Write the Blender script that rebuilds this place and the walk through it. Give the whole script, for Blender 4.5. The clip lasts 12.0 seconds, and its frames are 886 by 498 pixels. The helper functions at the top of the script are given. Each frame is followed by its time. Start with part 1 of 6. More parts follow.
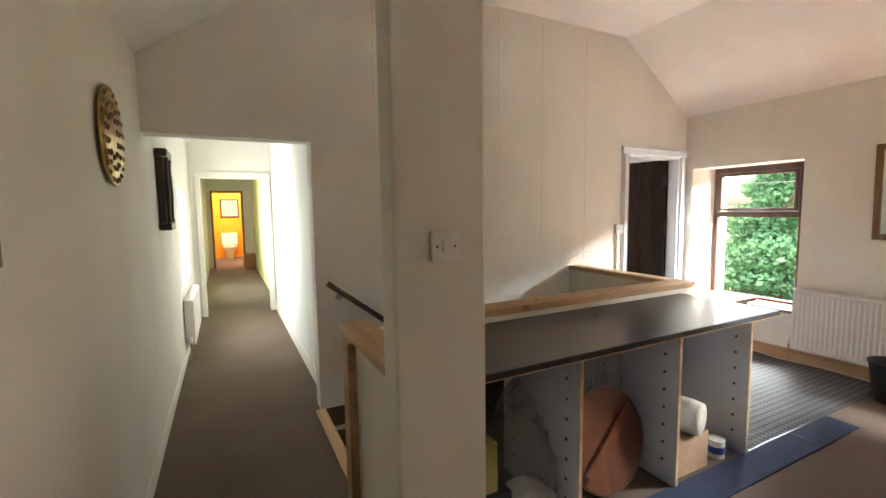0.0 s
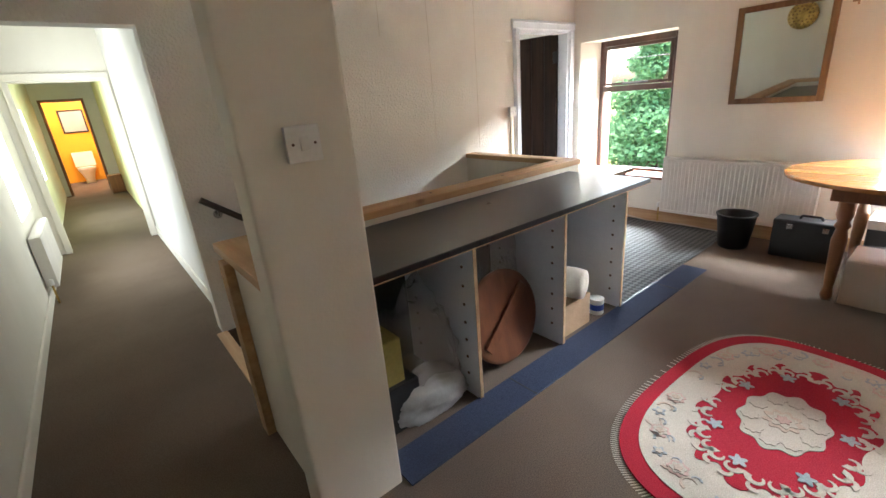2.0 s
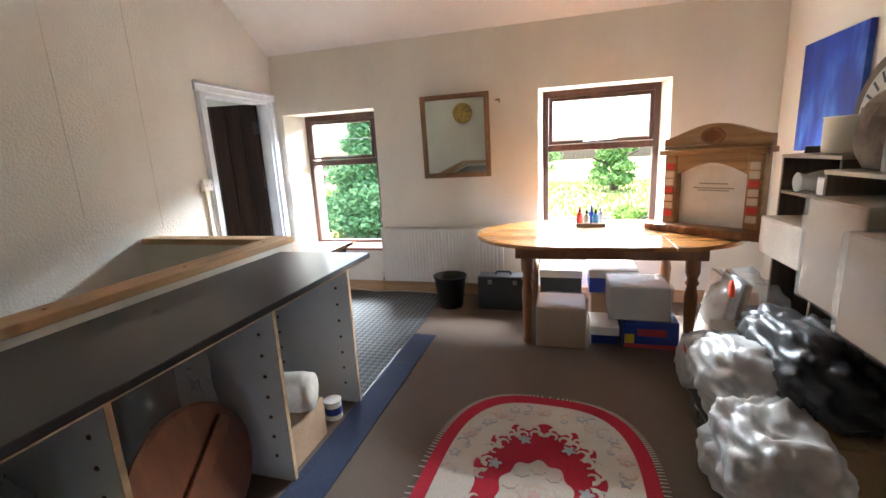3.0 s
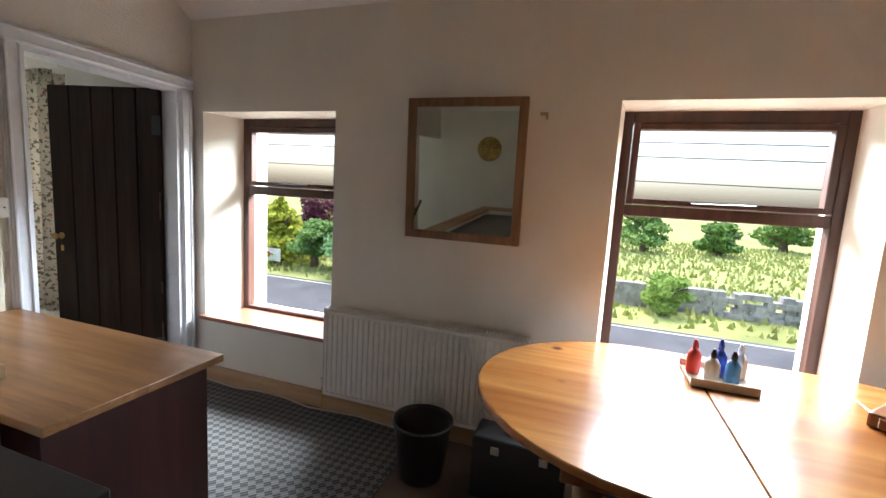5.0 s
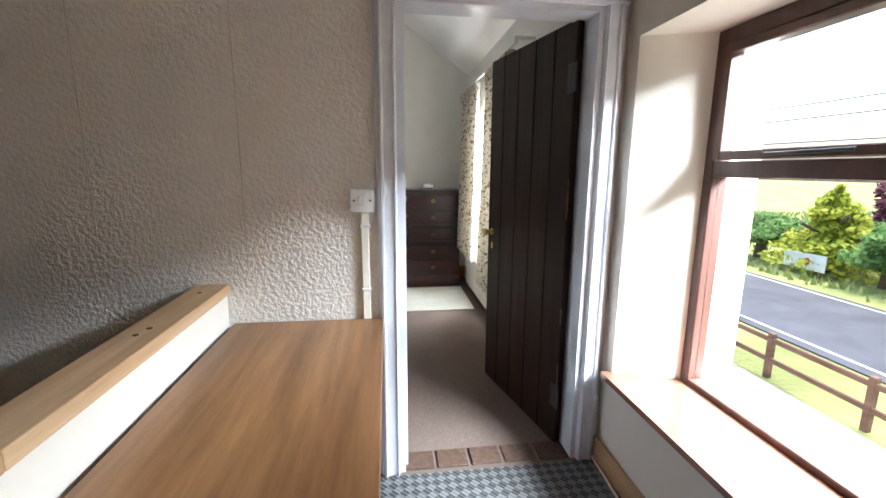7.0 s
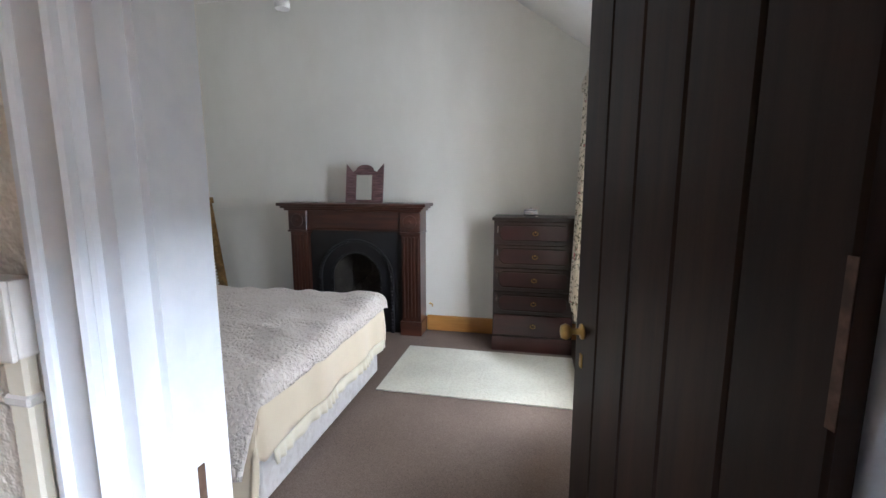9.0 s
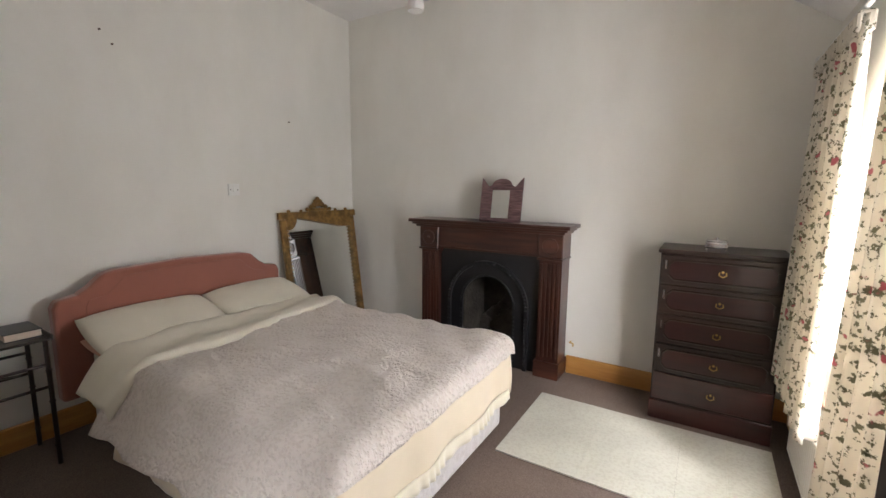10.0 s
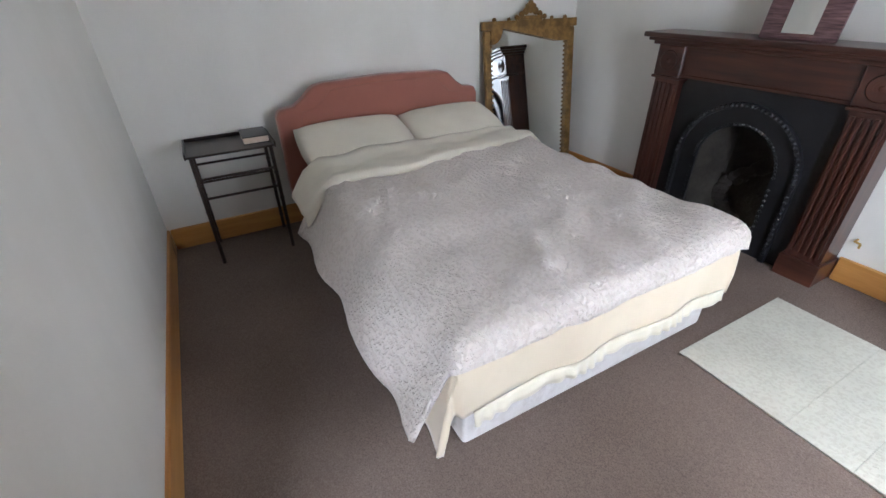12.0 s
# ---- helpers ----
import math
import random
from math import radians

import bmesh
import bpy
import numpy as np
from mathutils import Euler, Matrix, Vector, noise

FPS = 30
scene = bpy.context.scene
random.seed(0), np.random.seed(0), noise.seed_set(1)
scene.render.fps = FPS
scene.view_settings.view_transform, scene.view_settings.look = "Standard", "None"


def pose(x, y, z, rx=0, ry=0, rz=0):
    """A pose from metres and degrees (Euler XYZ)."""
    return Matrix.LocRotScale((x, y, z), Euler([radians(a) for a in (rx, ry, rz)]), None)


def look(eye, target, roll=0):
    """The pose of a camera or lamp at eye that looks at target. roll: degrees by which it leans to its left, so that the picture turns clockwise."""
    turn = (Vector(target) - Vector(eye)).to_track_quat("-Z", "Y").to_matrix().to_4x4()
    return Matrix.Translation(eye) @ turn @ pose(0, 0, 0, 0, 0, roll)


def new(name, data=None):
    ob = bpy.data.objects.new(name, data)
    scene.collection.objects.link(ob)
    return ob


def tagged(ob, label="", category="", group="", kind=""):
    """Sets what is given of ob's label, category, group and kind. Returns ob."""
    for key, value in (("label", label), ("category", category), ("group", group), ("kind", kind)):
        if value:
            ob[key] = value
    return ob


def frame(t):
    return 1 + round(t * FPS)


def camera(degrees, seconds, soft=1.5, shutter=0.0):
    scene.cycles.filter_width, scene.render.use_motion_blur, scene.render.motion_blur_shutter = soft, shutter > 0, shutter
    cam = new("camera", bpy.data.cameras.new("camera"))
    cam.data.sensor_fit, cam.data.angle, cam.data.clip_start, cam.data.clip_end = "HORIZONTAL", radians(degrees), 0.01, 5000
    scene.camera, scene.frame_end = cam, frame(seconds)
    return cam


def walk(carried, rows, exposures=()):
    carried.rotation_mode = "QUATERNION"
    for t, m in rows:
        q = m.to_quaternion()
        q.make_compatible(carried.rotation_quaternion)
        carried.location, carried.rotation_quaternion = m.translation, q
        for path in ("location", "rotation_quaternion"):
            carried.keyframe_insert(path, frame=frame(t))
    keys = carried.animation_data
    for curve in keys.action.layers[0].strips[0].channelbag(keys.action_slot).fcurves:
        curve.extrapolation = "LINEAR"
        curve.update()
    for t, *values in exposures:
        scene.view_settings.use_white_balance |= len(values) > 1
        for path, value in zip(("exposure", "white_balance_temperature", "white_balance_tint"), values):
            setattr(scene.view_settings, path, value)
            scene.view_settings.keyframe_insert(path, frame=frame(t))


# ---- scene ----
cam = camera(92.0, 12.0)
PATH = [
    (0, (-4.642, -3.107, 1.447), (-3.742, -1.33, 1.266), -0.8),
    (0.5, (-4.693, -3.12, 1.445), (-4.02, -1.245, 1.271), -0.1),
    (1, (-4.691, -3.122, 1.447), (-4.087, -1.223, 1.278), 0.1),
    (1.5, (-4.631, -3.112, 1.441), (-3.773, -1.326, 1.165), -1.7),
    (2, (-4.492, -3.074, 1.422), (-3.328, -1.59, 0.756), -4.8),
    (2.5, (-4.314, -2.979, 1.409), (-2.838, -1.874, 0.635), -6.2),
    (3, (-4.02, -2.906, 1.369), (-2.142, -2.363, 0.945), -3.0),
    (3.2, (-3.874, -2.86, 1.364), (-1.927, -2.516, 1.069), -1.7),
    (4.8, (-2.36, -2.681, 1.418), (-0.412, -2.295, 1.179), 2.9),
    (5, (-2.246, -2.591, 1.412), (-0.367, -1.955, 1.158), 3.4),
    (5.5, (-1.903, -2.375, 1.392), (-0.452, -1.032, 1.092), 1.5),
    (6, (-1.617, -2.203, 1.364), (-0.803, -0.406, 1.039), 1.3),
    (6.5, (-1.291, -2.03, 1.362), (-0.933, -0.095, 1.007), 1.3),
    (6.7, (-1.159, -1.922, 1.358), (-0.858, 0.02, 0.988), 0.8),
    (8.3, (-0.496, -0.837, 1.349), (-0.442, 1.137, 1.033), -0.1),
    (8.5, (-0.494, -0.706, 1.356), (-0.518, 1.269, 1.042), -0.7),
    (9, (-0.471, -0.377, 1.379), (-0.884, 1.557, 1.086), 0.0),
    (9.5, (-0.509, -0.111, 1.427), (-1.226, 1.735, 1.145), 0.2),
    (10, (-0.566, 0.12, 1.493), (-1.603, 1.806, 1.208), 0.5),
    (10.5, (-0.634, 0.244, 1.526), (-1.893, 1.723, 1.051), 0.6),
    (11, (-0.694, 0.355, 1.515), (-2.114, 1.548, 0.766), 1.5),
    (11.5, (-0.716, 0.474, 1.499), (-2.215, 1.378, 0.532), -0.5),
    (12, (-0.733, 0.557, 1.478), (-2.238, 1.366, 0.438), -1.1),
]
walk(cam, [(t, look(eye, target, roll)) for t, eye, target, roll in PATH], exposures=[(0, 3.45, 6400, 5), (2.0, 3.45, 6000, 4), (3.2, 3.1, 5800, 4), (4.8, 2.0, 6000, 6), (5.5, 1.95, 5950, 5), (6.7, 2.25, 5900, 6), (8.3, 1.2, 5400, 8), (9.0, 2.0, 5650, 9), (10.0, 2.12, 6450, 13), (12, 2.3, 5600, 11)])

# ---- world and light ----
world = bpy.data.worlds.new("World")
scene.world = world
world.use_nodes = True
wn = world.node_tree
sky = wn.nodes.new("ShaderNodeTexSky")
sky.sky_type = "NISHITA"
sky.sun_disc = False
sky.sun_elevation, sky.sun_rotation = radians(66), radians(63)
sky.air_density, sky.dust_density = 1.0, 5.0
wn.links.new(sky.outputs[0], wn.nodes["Background"].inputs[0])
wn.nodes["Background"].inputs[1].default_value = 0.15
sun = new("sun", bpy.data.lights.new("sun", "SUN"))
WEST_X = -5.06
sun.data.energy, sun.data.angle, sun.data.color = 0.5, radians(45), (1.0, 0.97, 0.93)
sun.matrix_basis = look((8, 4, 20), (0, 0, 0))


def sky_lamp(name, x, y, z, width, height, watts, aim):
    """The bright sky above a window's head, as an area lamp outside the opening."""
    ob = new(name, bpy.data.lights.new(name, "AREA"))
    ob.data.shape, ob.data.size, ob.data.size_y, ob.data.energy = "RECTANGLE", width, height, watts
    ob.data.color = (0.97, 0.98, 1.0)
    ob.matrix_basis = look((x, y, z), aim)


sky_lamp("sky_landing_windows", 2.3, -3.1, 3.3, 6.6, 1.6, 1150, (-3.0, -3.1, 1.2))
# in the openings themselves
sky_lamp("sky_window_3", 0.22, 2.10, 1.21, 1.10, 1.24, 24, (-1.0, 2.10, 1.15))
sky_lamp("sky_window_4", WEST_X - 0.16, 2.45, 1.19, 0.84, 0.86, 4.2, (WEST_X + 1, 2.45, 1.19))
sky_lamp("sky_window_5", WEST_X - 0.16, 5.75, 1.22, 0.94, 0.92, 5.5, (WEST_X + 1, 5.75, 1.22))


# ---- materials ----
def nodes_of(name, rough=0.6, metal=0.0, spec=0.5):
    m = bpy.data.materials.new(name)
    m.use_nodes = True
    n, l = m.node_tree.nodes, m.node_tree.links
    b = n["Principled BSDF"]
    b.inputs["Roughness"].default_value = rough
    b.inputs["Metallic"].default_value = metal
    b.inputs["Specular IOR Level"].default_value = spec
    return m, n, l, b


def ramp(n, l, src, stops):
    r = n.new("ShaderNodeValToRGB")
    while len(r.color_ramp.elements) < len(stops):
        r.color_ramp.elements.new(0.5)
    for e, (p, c) in zip(r.color_ramp.elements, stops):
        e.position, e.color = p, (*c, 1)
    l.new(src, r.inputs[0])
    return r.outputs[0]


def noise_of(n, l, scale, detail=4, stretch=None, rough=0.55):
    tc = n.new("ShaderNodeTexCoord")
    t = n.new("ShaderNodeTexNoise")
    t.inputs["Scale"].default_value = scale
    t.inputs["Detail"].default_value = detail
    t.inputs["Roughness"].default_value = rough
    src = tc.outputs["Object"]
    if stretch:
        mp = n.new("ShaderNodeMapping")
        mp.inputs["Scale"].default_value = stretch
        l.new(src, mp.inputs[0])
        src = mp.outputs[0]
    l.new(src, t.inputs["Vector"])
    return t.outputs["Fac"]


def mixed(n, l, fac, a, b, kind="MIX"):
    mx = n.new("ShaderNodeMix")
    mx.data_type, mx.blend_type = "RGBA", kind
    for sock, v in ((mx.inputs[0], fac), (mx.inputs[6], a), (mx.inputs[7], b)):
        if isinstance(v, (int, float)):
            sock.default_value = v
        elif isinstance(v, tuple):
            sock.default_value = (*v, 1)
        else:
            l.new(v, sock)
    return mx.outputs[2]


def bump_of(n, l, b, height, strength, dist):
    bp = n.new("ShaderNodeBump")
    bp.inputs["Strength"].default_value, bp.inputs["Distance"].default_value = strength, dist
    l.new(height, bp.inputs["Height"])
    l.new(bp.outputs[0], b.inputs["Normal"])


def plain(name, col, rough=0.6, var=0.12, big=1.5, fine=60, bump=0.15, dist=0.002, metal=0.0, spec=0.5):
    """Paint, plastic, metal: a base colour with blotches and grain."""
    m, n, l, b = nodes_of(name, rough, metal, spec)
    lo = tuple(c * (1 - var) for c in col)
    hi = tuple(min(1, c * (1 + var)) for c in col)
    c = ramp(n, l, noise_of(n, l, big, 5), [(0.35, lo), (0.65, hi)])
    c2 = mixed(n, l, 0.12, c, ramp(n, l, noise_of(n, l, fine, 3), [(0.3, (0, 0, 0)), (0.7, (1, 1, 1))]), "SOFT_LIGHT")
    l.new(c2, b.inputs["Base Color"])
    if bump:
        bump_of(n, l, b, noise_of(n, l, fine, 4), bump, dist)
    return m


def wallpaper(name, col, grain, strength, deep=0.004):
    """Painted paper over plaster: embossed grain, slow hollows, faint stains."""
    m, n, l, b = nodes_of(name, 0.75, 0, 0.3)
    c = ramp(n, l, noise_of(n, l, 0.9, 6), [(0.3, tuple(v * 0.9 for v in col)), (0.7, col)])
    c = mixed(n, l, 0.16, c, ramp(n, l, noise_of(n, l, 1.1, 6, (2, 2, 0.8)), [(0.36, (0.70, 0.66, 0.58)), (0.6, (1, 1, 1))]), "MULTIPLY")
    l.new(c, b.inputs["Base Color"])
    hi = ramp(n, l, noise_of(n, l, grain, 2), [(0.36, (0, 0, 0)), (0.62, (1, 1, 1))])
    lo = noise_of(n, l, 2.0, 3)
    add = n.new("ShaderNodeMath")
    add.operation = "MULTIPLY_ADD"
    l.new(lo, add.inputs[0])
    add.inputs[1].default_value = 1.6
    l.new(hi, add.inputs[2])
    bump_of(n, l, b, add.outputs[0], strength, deep)
    return m


def wood(name, dark, light, axis="X", rough=0.45, scale=6.0, knots=0.0, coat=0.0, bump=0.1):
    m, n, l, b = nodes_of(name, rough)
    st = {"X": (0.08, 1, 1), "Y": (1, 0.08, 1), "Z": (1, 1, 0.08)}[axis]
    g = noise_of(n, l, scale * 4, 6, st, 0.65)
    c = ramp(n, l, g, [(0.3, dark), (0.7, light)])
    broad = noise_of(n, l, scale * 0.8, 2, st)
    c = mixed(n, l, 0.5, c, ramp(n, l, broad, [(0.35, tuple(v * 0.7 for v in light)), (0.65, (1, 1, 1))]), "MULTIPLY")
    if knots:
        tc = n.new("ShaderNodeTexCoord")
        v = n.new("ShaderNodeTexVoronoi")
        v.inputs["Scale"].default_value = knots
        l.new(tc.outputs["Object"], v.inputs["Vector"])
        k = ramp(n, l, v.outputs["Distance"], [(0.05, (0.22, 0.09, 0.03)), (0.11, (1, 1, 1))])
        c = mixed(n, l, 0.85, c, k, "MULTIPLY")
    l.new(c, b.inputs["Base Color"])
    b.inputs["Coat Weight"].default_value = coat
    b.inputs["Coat Roughness"].default_value = 0.2
    bump_of(n, l, b, g, bump, 0.001)
    return m


def carpet(name, a, c, rough=0.95, fine=220):
    m, n, l, b = nodes_of(name, rough, 0, 0.1)
    col = ramp(n, l, noise_of(n, l, fine, 2), [(0.3, a), (0.7, c)])
    col = mixed(n, l, 0.7, col, ramp(n, l, noise_of(n, l, 1.3, 6), [(0.3, (0.72, 0.7, 0.68)), (0.65, (1, 1, 1))]), "MULTIPLY")
    l.new(col, b.inputs["Base Color"])
    bump_of(n, l, b, noise_of(n, l, fine, 3), 0.6, 0.004)
    return m


def weave(name, a, c):
    """Grey carpet with a small woven lattice."""
    m, n, l, b = nodes_of(name, 0.8, 0, 0.3)
    tc = n.new("ShaderNodeTexCoord")
    mp = n.new("ShaderNodeMapping")
    mp.inputs["Rotation"].default_value = (0, 0, radians(45))
    l.new(tc.outputs["Object"], mp.inputs[0])
    ck = n.new("ShaderNodeTexChecker")
    ck.inputs["Scale"].default_value = 30
    l.new(mp.outputs[0], ck.inputs["Vector"])
    wv = n.new("ShaderNodeTexWave")
    wv.inputs["Scale"].default_value = 26
    wv.bands_direction = "DIAGONAL"
    l.new(tc.outputs["Object"], wv.inputs["Vector"])
    f = mixed(n, l, 0.5, ck.outputs["Fac"], wv.outputs["Fac"])
    col = ramp(n, l, f, [(0.2, a), (0.8, c)])
    col = mixed(n, l, 0.6, col, ramp(n, l, noise_of(n, l, 3, 5), [(0.3, (0.5, 0.47, 0.42)), (0.7, (1, 1, 1))]), "MULTIPLY")
    l.new(col, b.inputs["Base Color"])
    bump_of(n, l, b, f, 0.5, 0.004)
    return m


def clear_plastic(name, tint, alpha, rough=0.2):
    m, n, l, b = nodes_of(name, rough)
    b.inputs["Base Color"].default_value = (*tint, 1)
    b.inputs["Alpha"].default_value = alpha
    b.inputs["Specular IOR Level"].default_value = 0.8
    f = noise_of(n, l, 9, 6, None, 0.7)
    l.new(ramp(n, l, f, [(0.3, (alpha * 0.88,) * 3), (0.7, (min(1, alpha * 1.12),) * 3)]), b.inputs["Alpha"])
    bump_of(n, l, b, noise_of(n, l, 12, 4, (1, 1, 0.4), 0.6), 0.6, 0.012)
    return m


def floral(name):
    m, n, l, b = nodes_of(name, 0.9, 0, 0.1)
    base = ramp(n, l, noise_of(n, l, 2, 3), [(0.3, (0.72, 0.66, 0.55)), (0.7, (0.82, 0.77, 0.68))])
    leaf = ramp(n, l, noise_of(n, l, 38, 5, None, 0.6), [(0.55, (0, 0, 0)), (0.57, (1, 1, 1))])
    c = mixed(n, l, leaf, base, (0.20, 0.19, 0.13))
    pink = ramp(n, l, noise_of(n, l, 19, 2), [(0.66, (0, 0, 0)), (0.70, (1, 1, 1))])
    c = mixed(n, l, pink, c, (0.5, 0.16, 0.18))
    l.new(c, b.inputs["Base Color"])
    bump_of(n, l, b, noise_of(n, l, 300, 2), 0.2, 0.001)
    thin = n.new("ShaderNodeBsdfTranslucent")
    l.new(c, thin.inputs[0])
    blend = n.new("ShaderNodeMixShader")
    blend.inputs[0].default_value = 0.22
    l.new(b.outputs[0], blend.inputs[1])
    l.new(thin.outputs[0], blend.inputs[2])
    l.new(blend.outputs[0], n["Material Output"].inputs[0])
    return m


def cloth(name, col, emboss=0.0, sheen=0.3, rough=0.9, scale=22, stain=0.1):
    m, n, l, b = nodes_of(name, rough, 0, 0.2)
    c = ramp(n, l, noise_of(n, l, 3, 4), [(0.3, tuple(v * (1 - stain) for v in col)), (0.7, col)])
    h = noise_of(n, l, 400, 2)
    if emboss:
        h = ramp(n, l, noise_of(n, l, scale, 3, None, 0.5), [(0.40, (0, 0, 0)), (0.58, (1, 1, 1))])
        # the hollows of the emboss also get some shade in the colour
        c = mixed(n, l, 0.22, c, ramp(n, l, h, [(0.1, (0.66, 0.60, 0.54)), (0.6, (1, 1, 1))]), "MULTIPLY")
    l.new(c, b.inputs["Base Color"])
    b.inputs["Sheen Weight"].default_value = sheen
    bump_of(n, l, b, h, emboss or 0.2, 0.007 if emboss else 0.001)
    return m


def leaves_mat(name, a, c):
    m, n, l, b = nodes_of(name, 0.7, 0, 0.2)
    g = n.new("ShaderNodeNewGeometry")
    l.new(ramp(n, l, g.outputs["Random Per Island"], [(0.0, a), (1.0, c)]), b.inputs["Base Color"])
    return m


CREAM = wallpaper("cream_wallpaper", (0.86, 0.83, 0.77), 58, 0.6, 0.005)
CARDSEAM = plain("seam_shadow", (0.60, 0.54, 0.45), 0.8, 0.2, 6)
PLASTER = wallpaper("cream_plaster", (0.86, 0.82, 0.73), 90, 0.07)
BEDWALL = wallpaper("bedroom_paint", (0.85, 0.83, 0.775), 90, 0.07)
CEIL = plain("ceiling_paint", (0.87, 0.86, 0.84), 0.85, 0.05, 1.2, 70, 0.15)
REVEAL = plain("reveal_paint", (0.85, 0.82, 0.70), 0.7, 0.05, 2, 60, 0.2)
GLOSS = plain("white_gloss_paint", (0.76, 0.80, 0.86), 0.3, 0.06, 5, 35, 0.2, 0.002)
GREEN = plain("lime_paint", (0.68, 0.72, 0.38), 0.7, 0.05)
ORANGE = plain("orange_paint", (0.80, 0.36, 0.015), 0.6, 0.06)
CARPET = carpet("brown_carpet", (0.125, 0.092, 0.072), (0.225, 0.175, 0.14))
CARPET_DARK = carpet("hall_carpet", (0.13, 0.095, 0.07), (0.235, 0.18, 0.135))
CARPET_BED = carpet("bedroom_carpet", (0.155, 0.116, 0.096), (0.265, 0.207, 0.173))
WEAVE = weave("grey_weave", (0.035, 0.038, 0.04), (0.19, 0.195, 0.20))
BLUE_STRIP = carpet("blue_strip", (0.035, 0.045, 0.085), (0.07, 0.085, 0.14), 0.8)
DOORWOOD = wood("dark_door_wood", (0.010, 0.004, 0.0025), (0.044, 0.019, 0.010), "Z", 0.42, 5, 0, 0.0, 0.35)
DOORWOOD.node_tree.nodes["Principled BSDF"].inputs["Specular IOR Level"].default_value = 0.2
WINWOOD = wood("window_brown", (0.06, 0.025, 0.018), (0.12, 0.055, 0.04), "Z", 0.4, 6)
SILLWOOD = wood("sill_wood", (0.20, 0.075, 0.045), (0.32, 0.14, 0.085), "Y", 0.3, 6, 0, 0.4)
PINE = wood("raw_pine", (0.52, 0.33, 0.17), (0.72, 0.52, 0.31), "X", 0.55, 6, 2.2)
PINE_Y = wood("raw_pine_cross", (0.52, 0.33, 0.17), (0.72, 0.52, 0.31), "Y", 0.55, 6, 2.2)
SKIRT = wood("pine_skirting", (0.50, 0.24, 0.06), (0.68, 0.37, 0.11), "X", 0.4, 6, 1.6, 0.3)
SKIRT_Y = wood("pine_skirting_cross", (0.50, 0.24, 0.06), (0.68, 0.37, 0.11), "Y", 0.4, 6, 1.6, 0.3)
TABLEPINE = wood("varnished_pine", (0.34, 0.13, 0.03), (0.58, 0.27, 0.075), "Y", 0.24, 5, 3.2, 0.35)
TABLELEG = wood("dark_pine", (0.22, 0.09, 0.03), (0.36, 0.16, 0.06), "Z", 0.35, 6, 0, 0.3)
MAHOG = wood("mahogany", (0.030, 0.010, 0.007), (0.105, 0.036, 0.022), "X", 0.32, 6, 0, 0.3)
MAHOG_Z = wood("mahogany_upright", (0.040, 0.013, 0.009), (0.105, 0.036, 0.022), "Z", 0.32, 6, 0, 0.3)
REDMAHOG = wood("red_mahogany", (0.030, 0.008, 0.007), (0.058, 0.014, 0.011), "X", 0.32, 5, 0, 0.2)
DARKWOOD = wood("dark_stained_wood", (0.018, 0.010, 0.008), (0.05, 0.027, 0.018), "X", 0.35, 6, 0, 0.2)
DESKTOP = wood("oak_laminate", (0.19, 0.09, 0.034), (0.38, 0.205, 0.085), "Y", 0.34, 7, 0, 0.1, 0.03)
MAROON = wood("maroon_panel", (0.035, 0.008, 0.007), (0.07, 0.018, 0.014), "Z", 0.5, 4)
CARVED = wood("aged_pine", (0.30, 0.17, 0.07), (0.52, 0.33, 0.15), "X", 0.5, 7, 0)
DISCWOOD = wood("red_brown_disc", (0.12, 0.04, 0.018), (0.26, 0.10, 0.045), "Z", 0.35, 3, 0, 0.3)
BLACKTOP = plain("black_laminate", (0.018, 0.018, 0.02), 0.28, 0.2, 3, 90, 0.06)
MELAMINE = plain("white_melamine", (0.72, 0.75, 0.79), 0.4, 0.04, 3, 80, 0.03)
EDGING = plain("chipboard_edge", (0.55, 0.38, 0.22), 0.7, 0.15, 20, 120, 0.2)
HOLE = plain("dark_brown_plug", (0.10, 0.06, 0.04), 0.6, 0.2, 30)
WHITEPLASTIC = plain("white_plastic", (0.80, 0.79, 0.76), 0.3, 0.04, 6, 90, 0.03)
RADIATOR = plain("radiator_enamel", (0.78, 0.75, 0.69), 0.35, 0.05, 3, 60, 0.04)
BLACKPL = plain("black_plastic", (0.015, 0.015, 0.016), 0.4, 0.2, 6, 80, 0.1)
BLACKBAG = plain("black_bag_film", (0.02, 0.02, 0.022), 0.4, 0.2, 6, 12, 0.5, 0.012)
IRON = plain("black_iron", (0.012, 0.012, 0.014), 0.3, 0.2, 8, 45, 0.3, 0.003)
SOOT = plain("sooted_brick", (0.03, 0.024, 0.02), 0.95, 0.5, 9, 40, 0.8, 0.01)
ASHSTONE = plain("ash_lining", (0.032, 0.027, 0.022), 0.95, 0.4, 9, 40, 0.8, 0.01)
BRASS = plain("brass", (0.50, 0.34, 0.12), 0.35, 0.3, 12, 60, 0.2, 0.002, 1.0)
GILT = plain("gilt", (0.24, 0.14, 0.045), 0.45, 0.4, 18, 70, 0.4, 0.003, 0.5)
SILVER = plain("silver", (0.6, 0.6, 0.6), 0.25, 0.2, 18, 70, 0.2, 0.002, 1.0)
FRAMEGOLD = wood("bronze_frame", (0.20, 0.11, 0.05), (0.34, 0.20, 0.10), "Z", 0.4, 8)
CARD = plain("cardboard", (0.42, 0.28, 0.17), 0.85, 0.12, 4, 90, 0.2)
CARDLIGHT = plain("pale_card", (0.62, 0.52, 0.42), 0.8, 0.1, 4, 90, 0.15)
